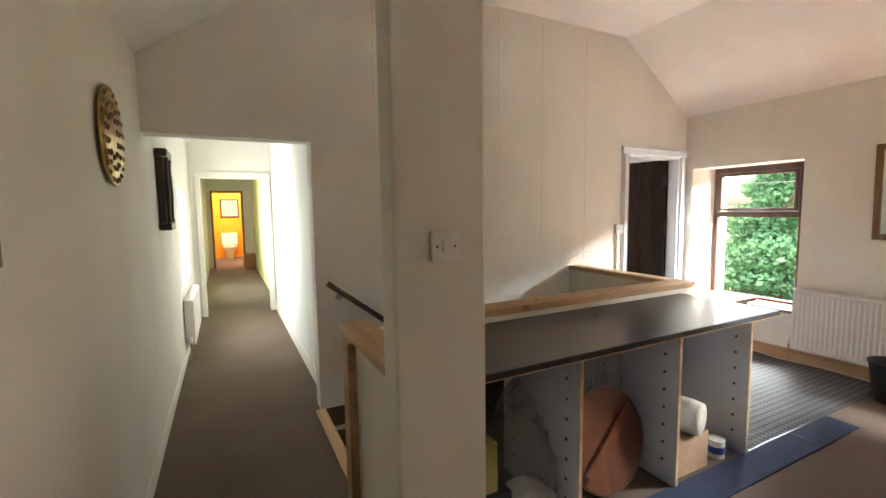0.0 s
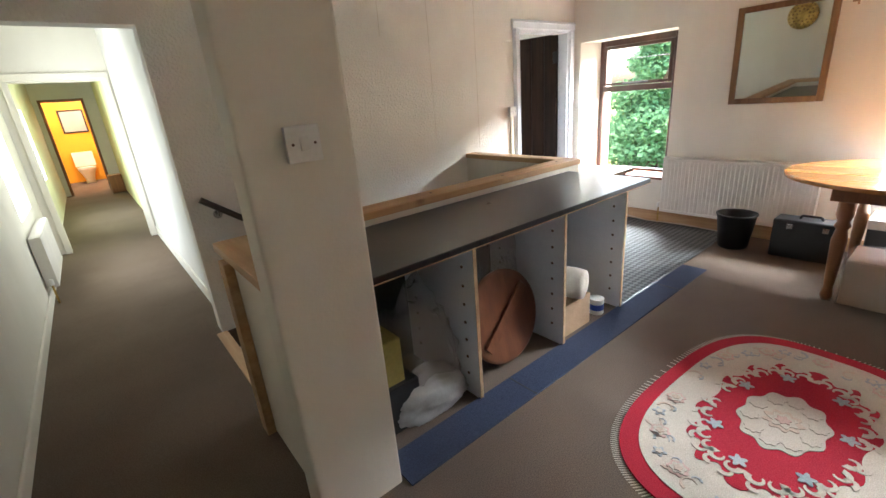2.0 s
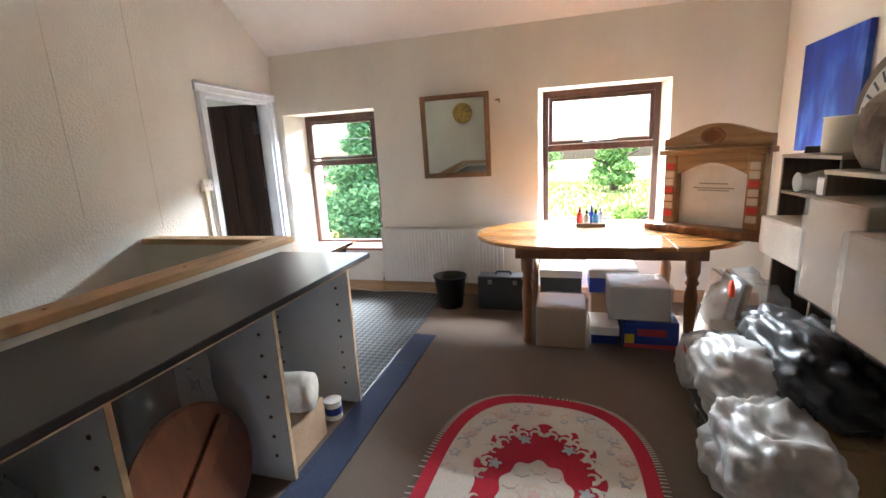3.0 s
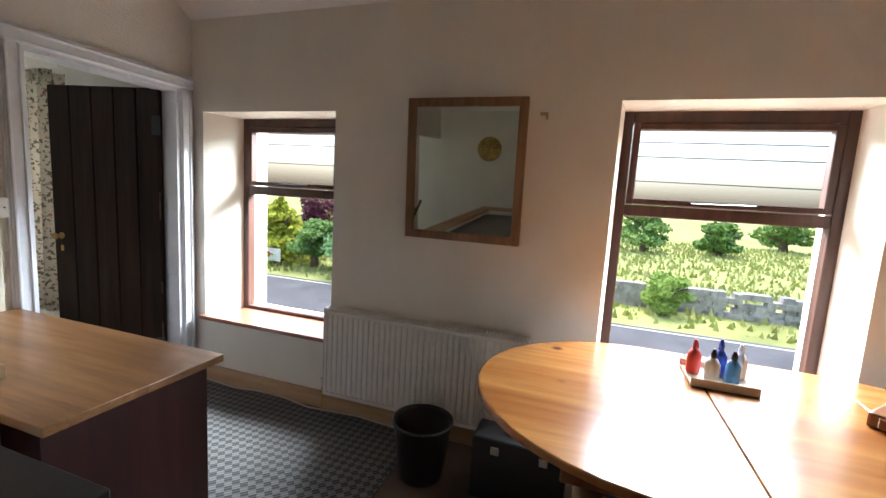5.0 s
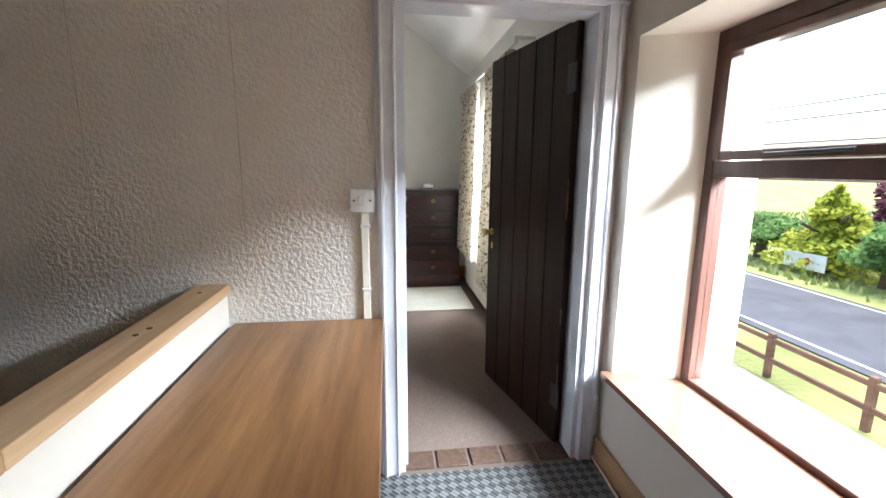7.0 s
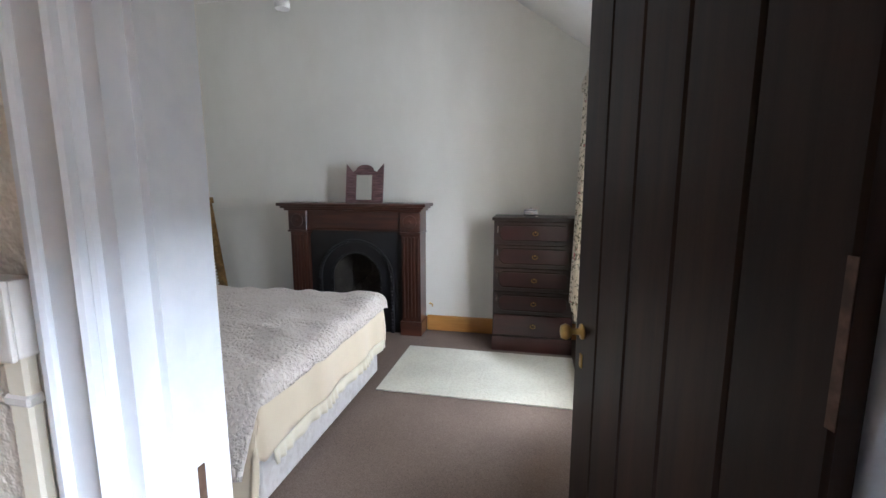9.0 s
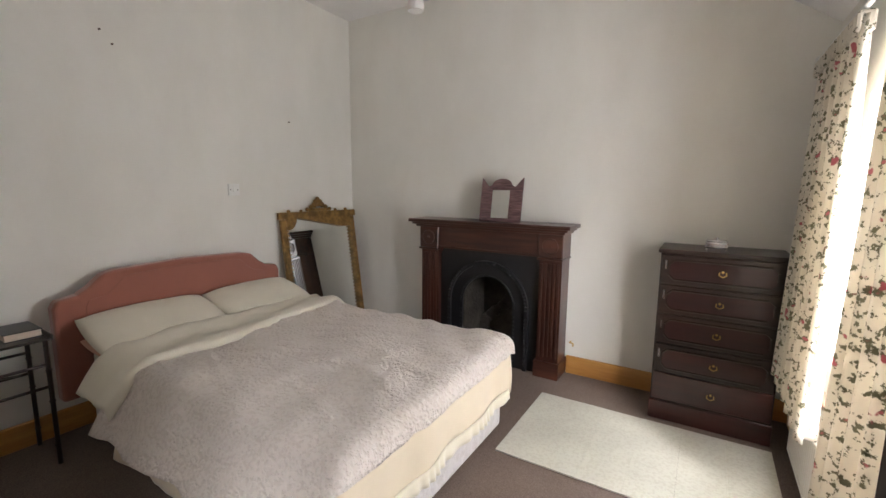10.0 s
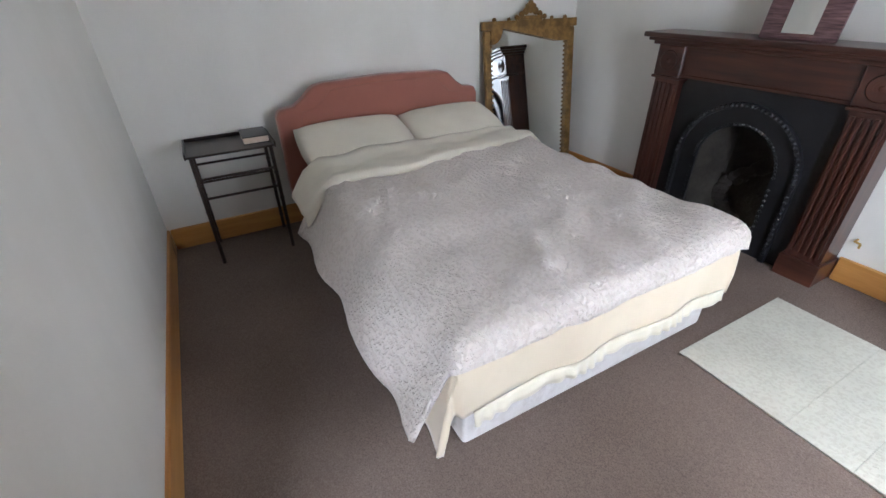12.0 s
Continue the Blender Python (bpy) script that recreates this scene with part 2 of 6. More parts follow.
PAPERWHITE = plain("white_paper", (0.80, 0.80, 0.78), 0.7, 0.05, 6, 90, 0.1)
BLUEBOX = plain("blue_print", (0.02, 0.05, 0.30), 0.4, 0.15, 6)
REDINK = plain("red_print", (0.60, 0.05, 0.04), 0.5, 0.1)
YELLOW = plain("yellow_print", (0.75, 0.50, 0.03), 0.5, 0.1)
GREYTEXT = plain("grey_print", (0.35, 0.35, 0.35), 0.7, 0.1)
MUSTARD = plain("mustard_box", (0.30, 0.24, 0.06), 0.8, 0.15)
CLEAR = clear_plastic("clear_film", (0.74, 0.74, 0.72), 0.28, 0.2)
MILKY = clear_plastic("milky_bag", (0.70, 0.68, 0.65), 0.55, 0.3)
VELVET = cloth("pink_velvet", (0.36, 0.14, 0.10), 0, 0.6)
SHEET = cloth("cream_cotton", (0.74, 0.68, 0.56), 0, 0.2)
DUVET = cloth("embossed_quilt", (0.78, 0.70, 0.635), 1.0, 0.15, 0.6, 55, 0.08)
BLANKET = cloth("yellow_cream_blanket", (0.78, 0.67, 0.50), 0, 0.3)
SATIN = cloth("cream_satin", (0.82, 0.76, 0.60), 0, 0.3, 0.35)
DIVAN = cloth("divan_damask", (0.70, 0.67, 0.64), 0.5, 0.2, 0.6, 14)
PEACH = cloth("peach_pillow", (0.66, 0.36, 0.24), 0, 0.3)
MATC = cloth("cream_mat", (0.66, 0.64, 0.54), 0.25, 0.1, 0.95, 60, 0.15)
FLORAL = floral("floral_cotton")
RUGRED = carpet("rug_red", (0.36, 0.015, 0.035), (0.52, 0.04, 0.07), 0.95, 260)
RUGCREAM = carpet("rug_cream", (0.55, 0.49, 0.42), (0.74, 0.68, 0.60), 0.95, 260)
RUGBLUE = carpet("rug_blue", (0.36, 0.40, 0.45), (0.52, 0.55, 0.58), 0.95, 260)
RUGPEACH = carpet("rug_peach", (0.58, 0.46, 0.38), (0.70, 0.58, 0.48), 0.95, 260)
ASPHALT = plain("asphalt", (0.09, 0.09, 0.10), 0.9, 0.2, 0.8, 40, 0.4, 0.01)
LINEPAINT = plain("road_line", (0.7, 0.7, 0.68), 0.8, 0.1)
STONE = plain("grey_stone", (0.36, 0.345, 0.32), 0.95, 0.35, 2.5, 20, 0.7, 0.03)
FENCE = wood("fence_wood", (0.18, 0.09, 0.06), (0.30, 0.17, 0.11), "Y", 0.8, 5)
GRASSGROUND = plain("meadow", (0.33, 0.36, 0.11), 0.95, 0.35, 0.25, 8, 0.8, 0.1)
LEAFDARK = leaves_mat("hedge_leaves", (0.08, 0.17, 0.03), (0.22, 0.35, 0.09))
LEAFGOLD = leaves_mat("golden_conifer_leaves", (0.26, 0.32, 0.02), (0.50, 0.50, 0.05))
LEAFRED = leaves_mat("copper_leaves", (0.10, 0.02, 0.04), (0.25, 0.07, 0.10))
LEAFFIR = leaves_mat("fir_leaves", (0.08, 0.19, 0.06), (0.20, 0.34, 0.14))
BARK = plain("bark", (0.12, 0.08, 0.05), 0.9, 0.3, 6)
mirror_m, _n, _l, _b = nodes_of("mirror_silver", 0.02, 1.0)
_b.inputs["Base Color"].default_value = (0.88, 0.9, 0.89, 1)
MIRROR = mirror_m
glass_m, _n, _l, _b = nodes_of("window_glass", 0.0)
_b.inputs["Alpha"].default_value = 0.05
_b.inputs["Base Color"].default_value = (0.03, 0.04, 0.04, 1)
GLASS = glass_m


def canvas_blue(name):
    m, n, l, b = nodes_of(name, 0.5)
    f = noise_of(n, l, 2.2, 4, (3.0, 1, 0.8))
    l.new(ramp(n, l, f, [(0.3, (0.004, 0.012, 0.12)), (0.5, (0.012, 0.05, 0.42)), (0.62, (0.05, 0.16, 0.65)), (0.75, (0.10, 0.35, 0.75))]), b.inputs["Base Color"])
    return m


BLUEART = canvas_blue("blue_painting")
BIRDBROWN = plain("brown_print", (0.26, 0.15, 0.11), 0.6, 0.45, 26, 60, 0)
STRIPED = wood("striped_lacquer", (0.03, 0.008, 0.012), (0.34, 0.20, 0.20), "X", 0.3, 30)


# ---- mesh helpers ----
def box(bm, x0, x1, y0, y1, z0, z1, bev=0.0, seg=1):
    r = bmesh.ops.create_cube(bm, size=1)
    vs = r["verts"]
    for v in vs:
        v.co = Vector((x0 + (v.co.x + 0.5) * (x1 - x0), y0 + (v.co.y + 0.5) * (y1 - y0), z0 + (v.co.z + 0.5) * (z1 - z0)))
    if bev:
        es = list({e for v in vs for e in v.link_edges})
        bmesh.ops.bevel(bm, geom=es, offset=bev, segments=seg, affect="EDGES", profile=0.6)
    return bm


def B(*a, **k):
    return box(bmesh.new(), *a, **k)


def prism(bm, pts, axis, a, b):
    """A polygon drawn out along an axis. pts are the two other coordinates, in order."""
    def at(p, h):
        return {"x": (h, p[0], p[1]), "y": (p[0], h, p[1]), "z": (p[0], p[1], h)}[axis]
    lo = [bm.verts.new(at(p, a)) for p in pts]
    hi = [bm.verts.new(at(p, b)) for p in pts]
    fs = [bm.faces.new(lo), bm.faces.new(hi)]
    for i in range(len(pts)):
        j = (i + 1) % len(pts)
        fs.append(bm.faces.new((lo[i], lo[j], hi[j], hi[i])))
    bmesh.ops.recalc_face_normals(bm, faces=fs)
    return bm


def lathe(bm, prof, cx, cy, z0=0.0, seg=20):
    """A turned shape: prof is rows of (radius, height)."""
    rings = [[bm.verts.new((cx + r * math.cos(2 * math.pi * i / seg), cy + r * math.sin(2 * math.pi * i / seg), z0 + h)) for i in range(seg)] for r, h in prof]
    for a, b in zip(rings, rings[1:]):
        for i in range(seg):
            bm.faces.new((a[i], a[(i + 1) % seg], b[(i + 1) % seg], b[i]))
    bm.faces.new(rings[0][::-1])
    bm.faces.new(rings[-1])
    return bm


def rod(bm, p, q, r, seg=8):
    """A round bar from p to q."""
    p, q = Vector(p), Vector(q)
    d = q - p
    m = Matrix.Translation((p + q) / 2) @ d.to_track_quat("Z", "Y").to_matrix().to_4x4()
    bmesh.ops.create_cone(bm, cap_ends=True, segments=seg, radius1=r, radius2=r, depth=d.length, matrix=m)
    return bm


def tube(bm, pts, r, seg=8):
    for a, b in zip(pts, pts[1:]):
        rod(bm, a, b, r, seg)
    return bm


def sheet(bm, fn, nu, nv):
    """A grid of nu by nv cells over the unit square, shaped by fn."""
    vs = [[bm.verts.new(fn(i / nu, j / nv)) for j in range(nv + 1)] for i in range(nu + 1)]
    for i in range(nu):
        for j in range(nv):
            bm.faces.new((vs[i][j], vs[i + 1][j], vs[i + 1][j + 1], vs[i][j + 1]))
    return bm


def lump(bm, c, size, seed, rough=0.25, sub=4, flat=True):
    """A crumpled, sagging bag or bundle that rests on its base."""
    r = bmesh.ops.create_icosphere(bm, subdivisions=sub, radius=1)
    for v in r["verts"]:
        p = v.co.copy()
        k = noise.noise(p * 1.3 + Vector((seed, 0, 0))) * rough + abs(noise.noise(p * 3.1 + Vector((0, seed, 0)))) * rough * 0.9 + noise.noise(p * 8 + Vector((0, 0, seed))) * rough * 0.25
        if sub > 3:
            q = p + Vector((seed, seed * 0.5, 0))
            k += rough * 0.45 * (0.35 - abs(noise.noise(q * 2.6))) + rough * 0.15 * (0.3 - abs(noise.noise(Vector((q.x * 7, q.y * 7, q.z * 3)))))
        p *= 1 + k
        sq = Vector((math.copysign(abs(p.x) ** 0.75, p.x), math.copysign(abs(p.y) ** 0.75, p.y), p.z))
        z = max(sq.z, -0.8) if flat else sq.z
        v.co = Vector((c[0] + sq.x * size[0], c[1] + sq.y * size[1], c[2] + (z + 0.8) * size[2]))
    return bm


ROOTS = {}


def thing(name, label, category, at=(0, 0, 0), group="", turn=0.0, local=False):
    """The empty at a thing's base. local: its parts are given in its own axes."""
    ob = new(name)
    ob.empty_display_size = 0.1
    ob.matrix_basis = pose(*at, 0, 0, turn)
    ROOTS[ob] = Matrix() if local else ob.matrix_basis.inverted()
    return tagged(ob, label, category, group)


def part(name, bm, material, parent, label="", smooth=False):
    me = bpy.data.meshes.new(name)
    bm.to_mesh(me)
    bm.free()
    me.materials.append(material)
    if smooth:
        me.polygons.foreach_set("use_smooth", [True] * len(me.polygons))
    ob = new(name, me)
    ob.parent = parent
    if parent in ROOTS:
        ob.matrix_parent_inverse = ROOTS[parent]
    return tagged(ob, label)


def single(name, bm, material, label, category="", group="", kind="", smooth=False):
    me = bpy.data.meshes.new(name)
    bm.to_mesh(me)
    bm.free()
    me.materials.append(material)
    if smooth:
        me.polygons.foreach_set("use_smooth", [True] * len(me.polygons))
    return tagged(new(name, me), label, category, group, kind)


def structure(name, bm, material, label):
    return single(name, bm, material, label, kind="structure")


def soften(ob, width=0.004, seg=2):
    md = ob.modifiers.new("bevel", "BEVEL")
    md.width, md.segments, md.limit_method = width, seg, "ANGLE"
    return ob


# ---- the shell ----
WEST, SOUTH, EAST = -5.06, -4.5, 0.0
PART_A, PART_B = -4.02, -3.78     # partition between hall and bedroom
BACK, NORTH = 0.13, 3.5           # bedroom side of the dividing wall, fireplace wall
HALL_END = 9.6


def roof(x):
    if x > -1.0:
        return 2.44 + 0.69 * (-x)
    if x < -4.0:
        return 3.13 - 0.70 * (-4.0 - x)
    return 3.13


def gable(bm, spans, y0, y1):
    """Wall pieces across the house under the roof line: rows of (x0, x1, foot)."""
    for x0, x1, z0 in spans:
        xs = sorted({x0, x1, *(k for k in (-1.0, -4.0) if x0 < k < x1)})
        prism(bm, [(x0, z0), (x1, z0)] + [(x, roof(x)) for x in reversed(xs)], "y", y0, y1)
    return bm


# floors
fl = bmesh.new()
for r in ((WEST, 0.5, SOUTH, -1.05), (WEST, -4.06, -1.05, 0.0), (-1.66, 0.5, -1.05, 0.0)):
    box(fl, *r, -0.15, 0.0)
structure("floor", fl, CARPET, "worn brown carpet on the landing floor")
structure("floor_hall", B(WEST, PART_B, 0.0, 3.72, -0.15, 0.001), CARPET_DARK, "dark brown carpet along the hall")
structure("floor_hall_end", B(WEST, PART_B + 2, 3.72, 13.0, -0.15, 0.0), CARPET, "brown carpet in the far hall")
structure("floor_landing_strip", B(WEST, -4.10, -3.3, 0.0, 0.0, 0.004), CARPET_DARK, "dark brown carpet strip leading to the hall")
structure("floor_bedroom", B(PART_B, 0.5, 0.0, NORTH, -0.15, 0.002), CARPET_BED, "mauve brown bedroom carpet")
structure("floor_weave", B(-1.98, -0.02, -1.76, -0.03, 0.0, 0.006), WEAVE, "grey patterned carpet with a small lattice")
structure("floor_blue_strip", B(-3.86, -1.04, -1.95, -1.765, 0.0, 0.007), BLUE_STRIP, "navy blue carpet offcut strip")
bs = bmesh.new()
for x in (-3.1, -1.52):
    box(bs, x, x + 0.006, -1.95, -1.765, 0.0072, 0.0085)
box(bs, -1.99, -0.4, -1.775, -1.762, 0.0072, 0.010)
structure("trim_carpet_joins", bs, BLACKPL, "dark joins between the carpet pieces")
th = bmesh.new()
for i in range(5):
    box(th, -0.92 + i * 0.16, -0.775 + i * 0.16, 0.0, 0.12, 0.0, 0.012, 0.004)
structure("threshold", th, HOLE, "worn dark brick threshold under the door")

# walls
structure("wall_dividing", gable(bmesh.new(), ((-5.2, -4.09, 1.93), (-4.09, -0.93, 0.0), (-0.93, -0.12, 2.0), (-0.12, 0.0, 0.0)), 0.0, BACK), CREAM, "cream woodchip papered wall with stained seams")
structure("wall_bedroom_south", gable(bmesh.new(), ((PART_B, -0.932, 0.0), (-0.932, -0.12, 2.0), (-0.12, 0.0, 0.0)), BACK + 0.0005, BACK + 0.006), BEDWALL, "pale painted bedroom side of the dividing wall")
structure("wall_fireplace", gable(bmesh.new(), ((PART_B, -2.33, 0.0), (-2.33, -1.87, 0.78), (-1.87, 0.0, 0.0)), NORTH, NORTH + 0.45), BEDWALL, "pale painted chimney wall")
structure("wall_south", gable(bmesh.new(), ((-5.2, 0.0, 0.0),), SOUTH - 0.15, SOUTH), PLASTER, "cream painted end wall")
pw = bmesh.new()
prism(pw, [(PART_A, 0), (PART_B, 0), (PART_B, 3.13), (PART_A, 3.12)], "y", BACK, NORTH + 0.22)
structure("wall_partition", pw, BEDWALL, "pale painted wall between hall and bedroom")


def long_wall(x0, x1, y0, y1, top, holes, splays, deep):
    """A wall along y with splayed window openings: rows of (ya, yb, za, zb)."""
    bm = bmesh.new()
    s = 1 if x1 > x0 else -1
    cuts, y = [], y0
    for ya, yb, za, zb in holes:
        cuts.append((y, ya))
        y = yb
    cuts.append((y, y1))
    for n, (a, b) in enumerate(cuts):
        sa, sb = (splays[n - 1] if n else 0), (splays[n] if n < len(holes) else 0)
        prism(bm, [(x0, a), (x0, b), (x0 + s * deep, b + sb), (x1, b + sb), (x1, a - sa), (x0 + s * deep, a - sa)], "z", -0.15, top)
    for ya, yb, za, zb in holes:
        box(bm, min(x0, x1), max(x0, x1), ya + 0.0005, yb - 0.0005, -0.15, za)
        box(bm, min(x0, x1), max(x0, x1), ya + 0.0005, yb - 0.0005, zb, top)
    return bm


WIN1, WIN2, WINB = (-1.115, -0.09, 0.45, 1.86), (-3.74, -2.68, 0.45, 1.90), (1.45, 2.75, 0.50, 1.92)
structure("wall_window", long_wall(0.0, 0.5, SOUTH - 0.15, 0.0, 2.47, (WIN2, WIN1), (0.03, 0.09), 0.26), PLASTER, "cream plastered wall with two deep windows")
structure("wall_bedroom_window", long_wall(0.0, 0.5, 0.0, NORTH + 0.45, 2.47, (WINB,), (0.05,), 0.26), BEDWALL, "pale painted bedroom window wall")
WINH = (1.95, 2.95, 0.70, 1.68)
structure("wall_hall_window", long_wall(WEST, WEST - 0.4, SOUTH - 0.15, HALL_END + 3, 2.42, (WINH, (5.2, 6.3, 0.7, 1.75)), (0.05, 0.05), 0.22), PLASTER, "cream plastered long wall of landing and hall")

sm_ = bmesh.new()
for x, z0 in ((-3.62, 2.2), (-3.05, 1.0), (-2.52, 1.9), (-2.05, 1.1), (-1.52, 0.95)):
    for k in range(int((roof(x) - z0) / 0.11)):
        dx = 0.004 * noise.noise(Vector((x, k * 0.6, 0)))
        box(sm_, x + dx - 0.0016, x + dx + 0.0016, -0.0016, 0.0, z0 + k * 0.11, z0 + k * 0.11 + 0.112)
structure("trim_paper_seams", sm_, CARDSEAM, "lifting seams of the wall paper")
# hall doorway and far end
hd = bmesh.new()
gable(hd, ((WEST, -4.93, 0.0), (-4.93, -4.10, 1.93), (-4.10, PART_B, 0.0)), 3.66, 3.80)
structure("wall_hall_cross", hd, PLASTER, "cream wall across the hall with an open doorway")
gw = bmesh.new()
prism(gw, [(-3.98, 0), (-3.80, 0), (-3.80, 3.13), (-3.98, 3.13)], "y", 3.80, HALL_END)
structure("wall_lime", gw, GREEN, "lime green painted hall wall")
ew = bmesh.new()
gable(ew, ((WEST, -4.93, 0.0), (-4.93, -4.24, 1.98), (-4.24, -3.8, 0.0)), HALL_END, HALL_END + 0.12)
structure("wall_hall_end", ew, BEDWALL, "pale wall at the hall's end")
ow = bmesh.new()
gable(ow, ((WEST, -3.8, 0.0),), 12.6, 12.7)
box(ow, -3.95, -3.8, HALL_END + 0.12, 12.6, 0, 3.12)
structure("wall_orange", ow, ORANGE, "bright orange bathroom wall")

# ceilings follow the roof slope
for nm, y0, y1, xa, xb in (("ceiling", SOUTH - 0.15, 0.065, -5.4, 0.5), ("ceiling_bedroom", 0.065, NORTH + 0.45, -3.9, 0.5), ("ceiling_hall", 0.065, 13.0, -5.4, -3.9)):
    bm = bmesh.new()
    xs = [xa] + [k for k in (-4.0, -1.0) if xa < k < xb] + [xb]
    if nm == "ceiling_hall":
        xs = [xa, -4.0, xb]
    prism(bm, [(x, roof(x)) for x in xs] + [(x, roof(x) + 0.12) for x in reversed(xs)], "y", y0, y1 if nm != "ceiling_hall" else 13.0)
    structure(nm, bm, CEIL, "white painted ceiling sloping to the eaves")

# stair well below the landing
sw = bmesh.new()
box(sw, -4.06, -1.66, -1.17, -1.05, -2.7, -0.15)
box(sw, -4.06, -1.66, 0.001, 0.12, -2.7, -0.15)
box(sw, -1.66, -1.54, -1.05, 0.0, -2.7, -0.15)
box(sw, -4.18, -4.06, -1.05, 0.0, -2.7, -0.15)
box(sw, -4.06, -1.66, -1.05, 0.0, -2.75, -2.7)
structure("wall_stairwell", sw, CREAM, "cream papered stair well")
st = bmesh.new()
for i in range(10):
    box(st, -4.055 + i * 0.235, -3.80 + i * 0.235, -1.045, -0.005, -2.69, -0.18 * (i + 1), 0.006)
structure("stairs", st, CARPET_DARK, "stairs with dark brown carpet going down")
structure("floor_edge_trim", B(-4.13, -4.06, -1.04, -0.01, -0.02, 0.012, bev=0.004), PINE_Y, "pale wooden nosing at the stair head")

# half walls round the stairs, with pine caps
gh = bmesh.new()
box(gh, -4.12, -1.61, -1.16, -1.06, 0.0, 0.862)
box(gh, -1.70, -1.61, -1.06, 0.0, 0.0, 0.862)
structure("wall_guard", gh, PLASTER, "cream plastered half wall round the stairs")
structure("wall_guard_return", B(-4.15, -4.04, -1.785, -1.165, 0.0, 0.862), PLASTER, "cream half wall beside the stair head")
soften(structure("trim_cap", B(-3.9, -1.595, -1.18, -1.03, 0.862, 0.902), PINE, "raw pine capping with screw holes"))
soften(structure("trim_cap_cross", B(-1.715, -1.595, -1.03, -0.002, 0.862, 0.902), PINE_Y, "raw pine capping against the wall"))
soften(structure("trim_cap_return", B(-4.17, -4.02, -1.785, -1.03, 0.862, 0.902), PINE_Y, "raw pine capping beside the stair head"))
soften(structure("trim_post", B(-4.19, -4.151, -1.26, -1.17, 0.0, 0.860), PINE_Y, "raw pine post at the stair head"))
scr = bmesh.new()
for x, y in ((-1.66, -0.12), (-1.65, -0.48), (-1.66, -0.53), (-1.80, -1.10), (-2.4, -1.11), (-3.0, -1.10), (-3.5, -1.11)):
    lathe(scr, [(0.008, 0), (0.008, 0.0015)], x, y, 0.902, 10)
structure("trim_plugs", scr, HOLE, "dark screw holes in the capping")
column = structure("wall_column", B(-4.20, -3.876, -1.91, -1.79, 0.0, 3.13), PLASTER, "cream painted pier with a light switch")
soften(column, 0.012, 3)


def door_architrave(name, x0, x1, h, y, out, material):
    """A moulded frame round a doorway in a wall across the house."""
    root = tagged(new(name), "white gloss painted moulded door frame", kind="structure")
    ROOTS[root] = Matrix()
    w = 0.085
    def stile(a, b, z0, z1, upright):
        bm = bmesh.new()
        s = -1 if out < 0 else 1
        steps = ((0.0, 1.0, 0.016), (0.12, 0.88, 0.024), (0.62, 0.80, 0.034), (0.06, 0.16, 0.030))
        for f0, f1, d in steps:
            ya, yb = sorted((y, y + s * d))
            if upright:
                p, q = a + (b - a) * f0, a + (b - a) * f1
                box(bm, min(p, q), max(p, q), ya, yb, z0, z1, 0.004)
            else:
                p, q = z0 + (z1 - z0) * f0, z0 + (z1 - z0) * f1
                box(bm, a, b, ya, yb, min(p, q), max(p, q), 0.004)
        return bm
    part("jamb", stile(x0, x0 - w, 0, h, True), material, root)
    part("jamb", stile(x1, x1 + w, 0, h, True), material, root)
    part("head", stile(x0 - w - 0.01, x1 + w + 0.01, h, h + w, False), material, root)
    bm = bmesh.new()
    t = BACK + 0.004
    box(bm, x0 - 0.001, x0 + 0.022, -0.004, t, 0, h)
    box(bm, x1 - 0.022, x1 + 0.001, -0.004, t, 0, h)
    box(bm, x0 + 0.022, x1 - 0.022, -0.004, t, h - 0.022, h + 0.001)
    box(bm, x0 + 0.022, x0 + 0.034, 0.03, 0.06, 0, h - 0.022)
    part("lining", bm, material, root)
    return root


door_architrave("door_frame_bedroom", -0.93, -0.105, 1.99, 0.0, -1, GLOSS)

# plank door, standing open into the bedroom
door = thing("door_1", "dark stained plank door standing open into the bedroom", "door", (-0.15, 0.10, 0.012), turn=102.5, local=True)
tagged(door, kind="structure")
for i in range(5):
    x = 0.004 + i * 0.161
    part("plank", B(x, x + 0.157, -0.018, 0.018, 0, 1.965, bev=0.005), DOORWOOD, door)
for z in (0.18, 0.95, 1.66):
    part("ledge", B(0.03, 0.78, -0.044, -0.0185, z, z + 0.14, bev=0.006), DOORWOOD, door)
for z in (0.25, 1.73):
    part("hinge", B(-0.012, 0.05, 0.0185, 0.024, z - 0.06, z + 0.06, bev=0.002), IRON, door, "black iron hinge")
for s in (1, -1):
    bm = lathe(bmesh.new(), [(0.022, 0), (0.022, 0.005), (0.009, 0.008), (0.008, 0.03), (0.018, 0.037), (0.023, 0.047), (0.018, 0.059), (0.006, 0.062)], 0, 0, 0, 18)
    bmesh.ops.transform(bm, matrix=pose(0.745, s * (0.019 if s > 0 else 0.019), 0.965, -90 * s), verts=bm.verts)
    part("knob", bm, BRASS, door, "round brass door knob", True)
for z0, z1 in ((0.30, 0.42), (0.62, 0.70), (1.12, 1.30)):
    part("worn_edge", B(0.0005, 0.012, 0.0182, 0.0192, z0, z1), plain("bare_worn_wood", (0.10, 0.055, 0.035), 0.8, 0.4, 30), door, "worn bare wood at the edge")
part("keyhole_plate", B(0.735, 0.755, 0.0185, 0.0225, 0.86, 0.90, bev=0.003), BRASS, door)
structure("door_latch_plate", B(-0.9105, -0.906, 0.05, 0.085, 0.88, 1.0, bev=0.001), HOLE, "rusty latch keep on the door frame")


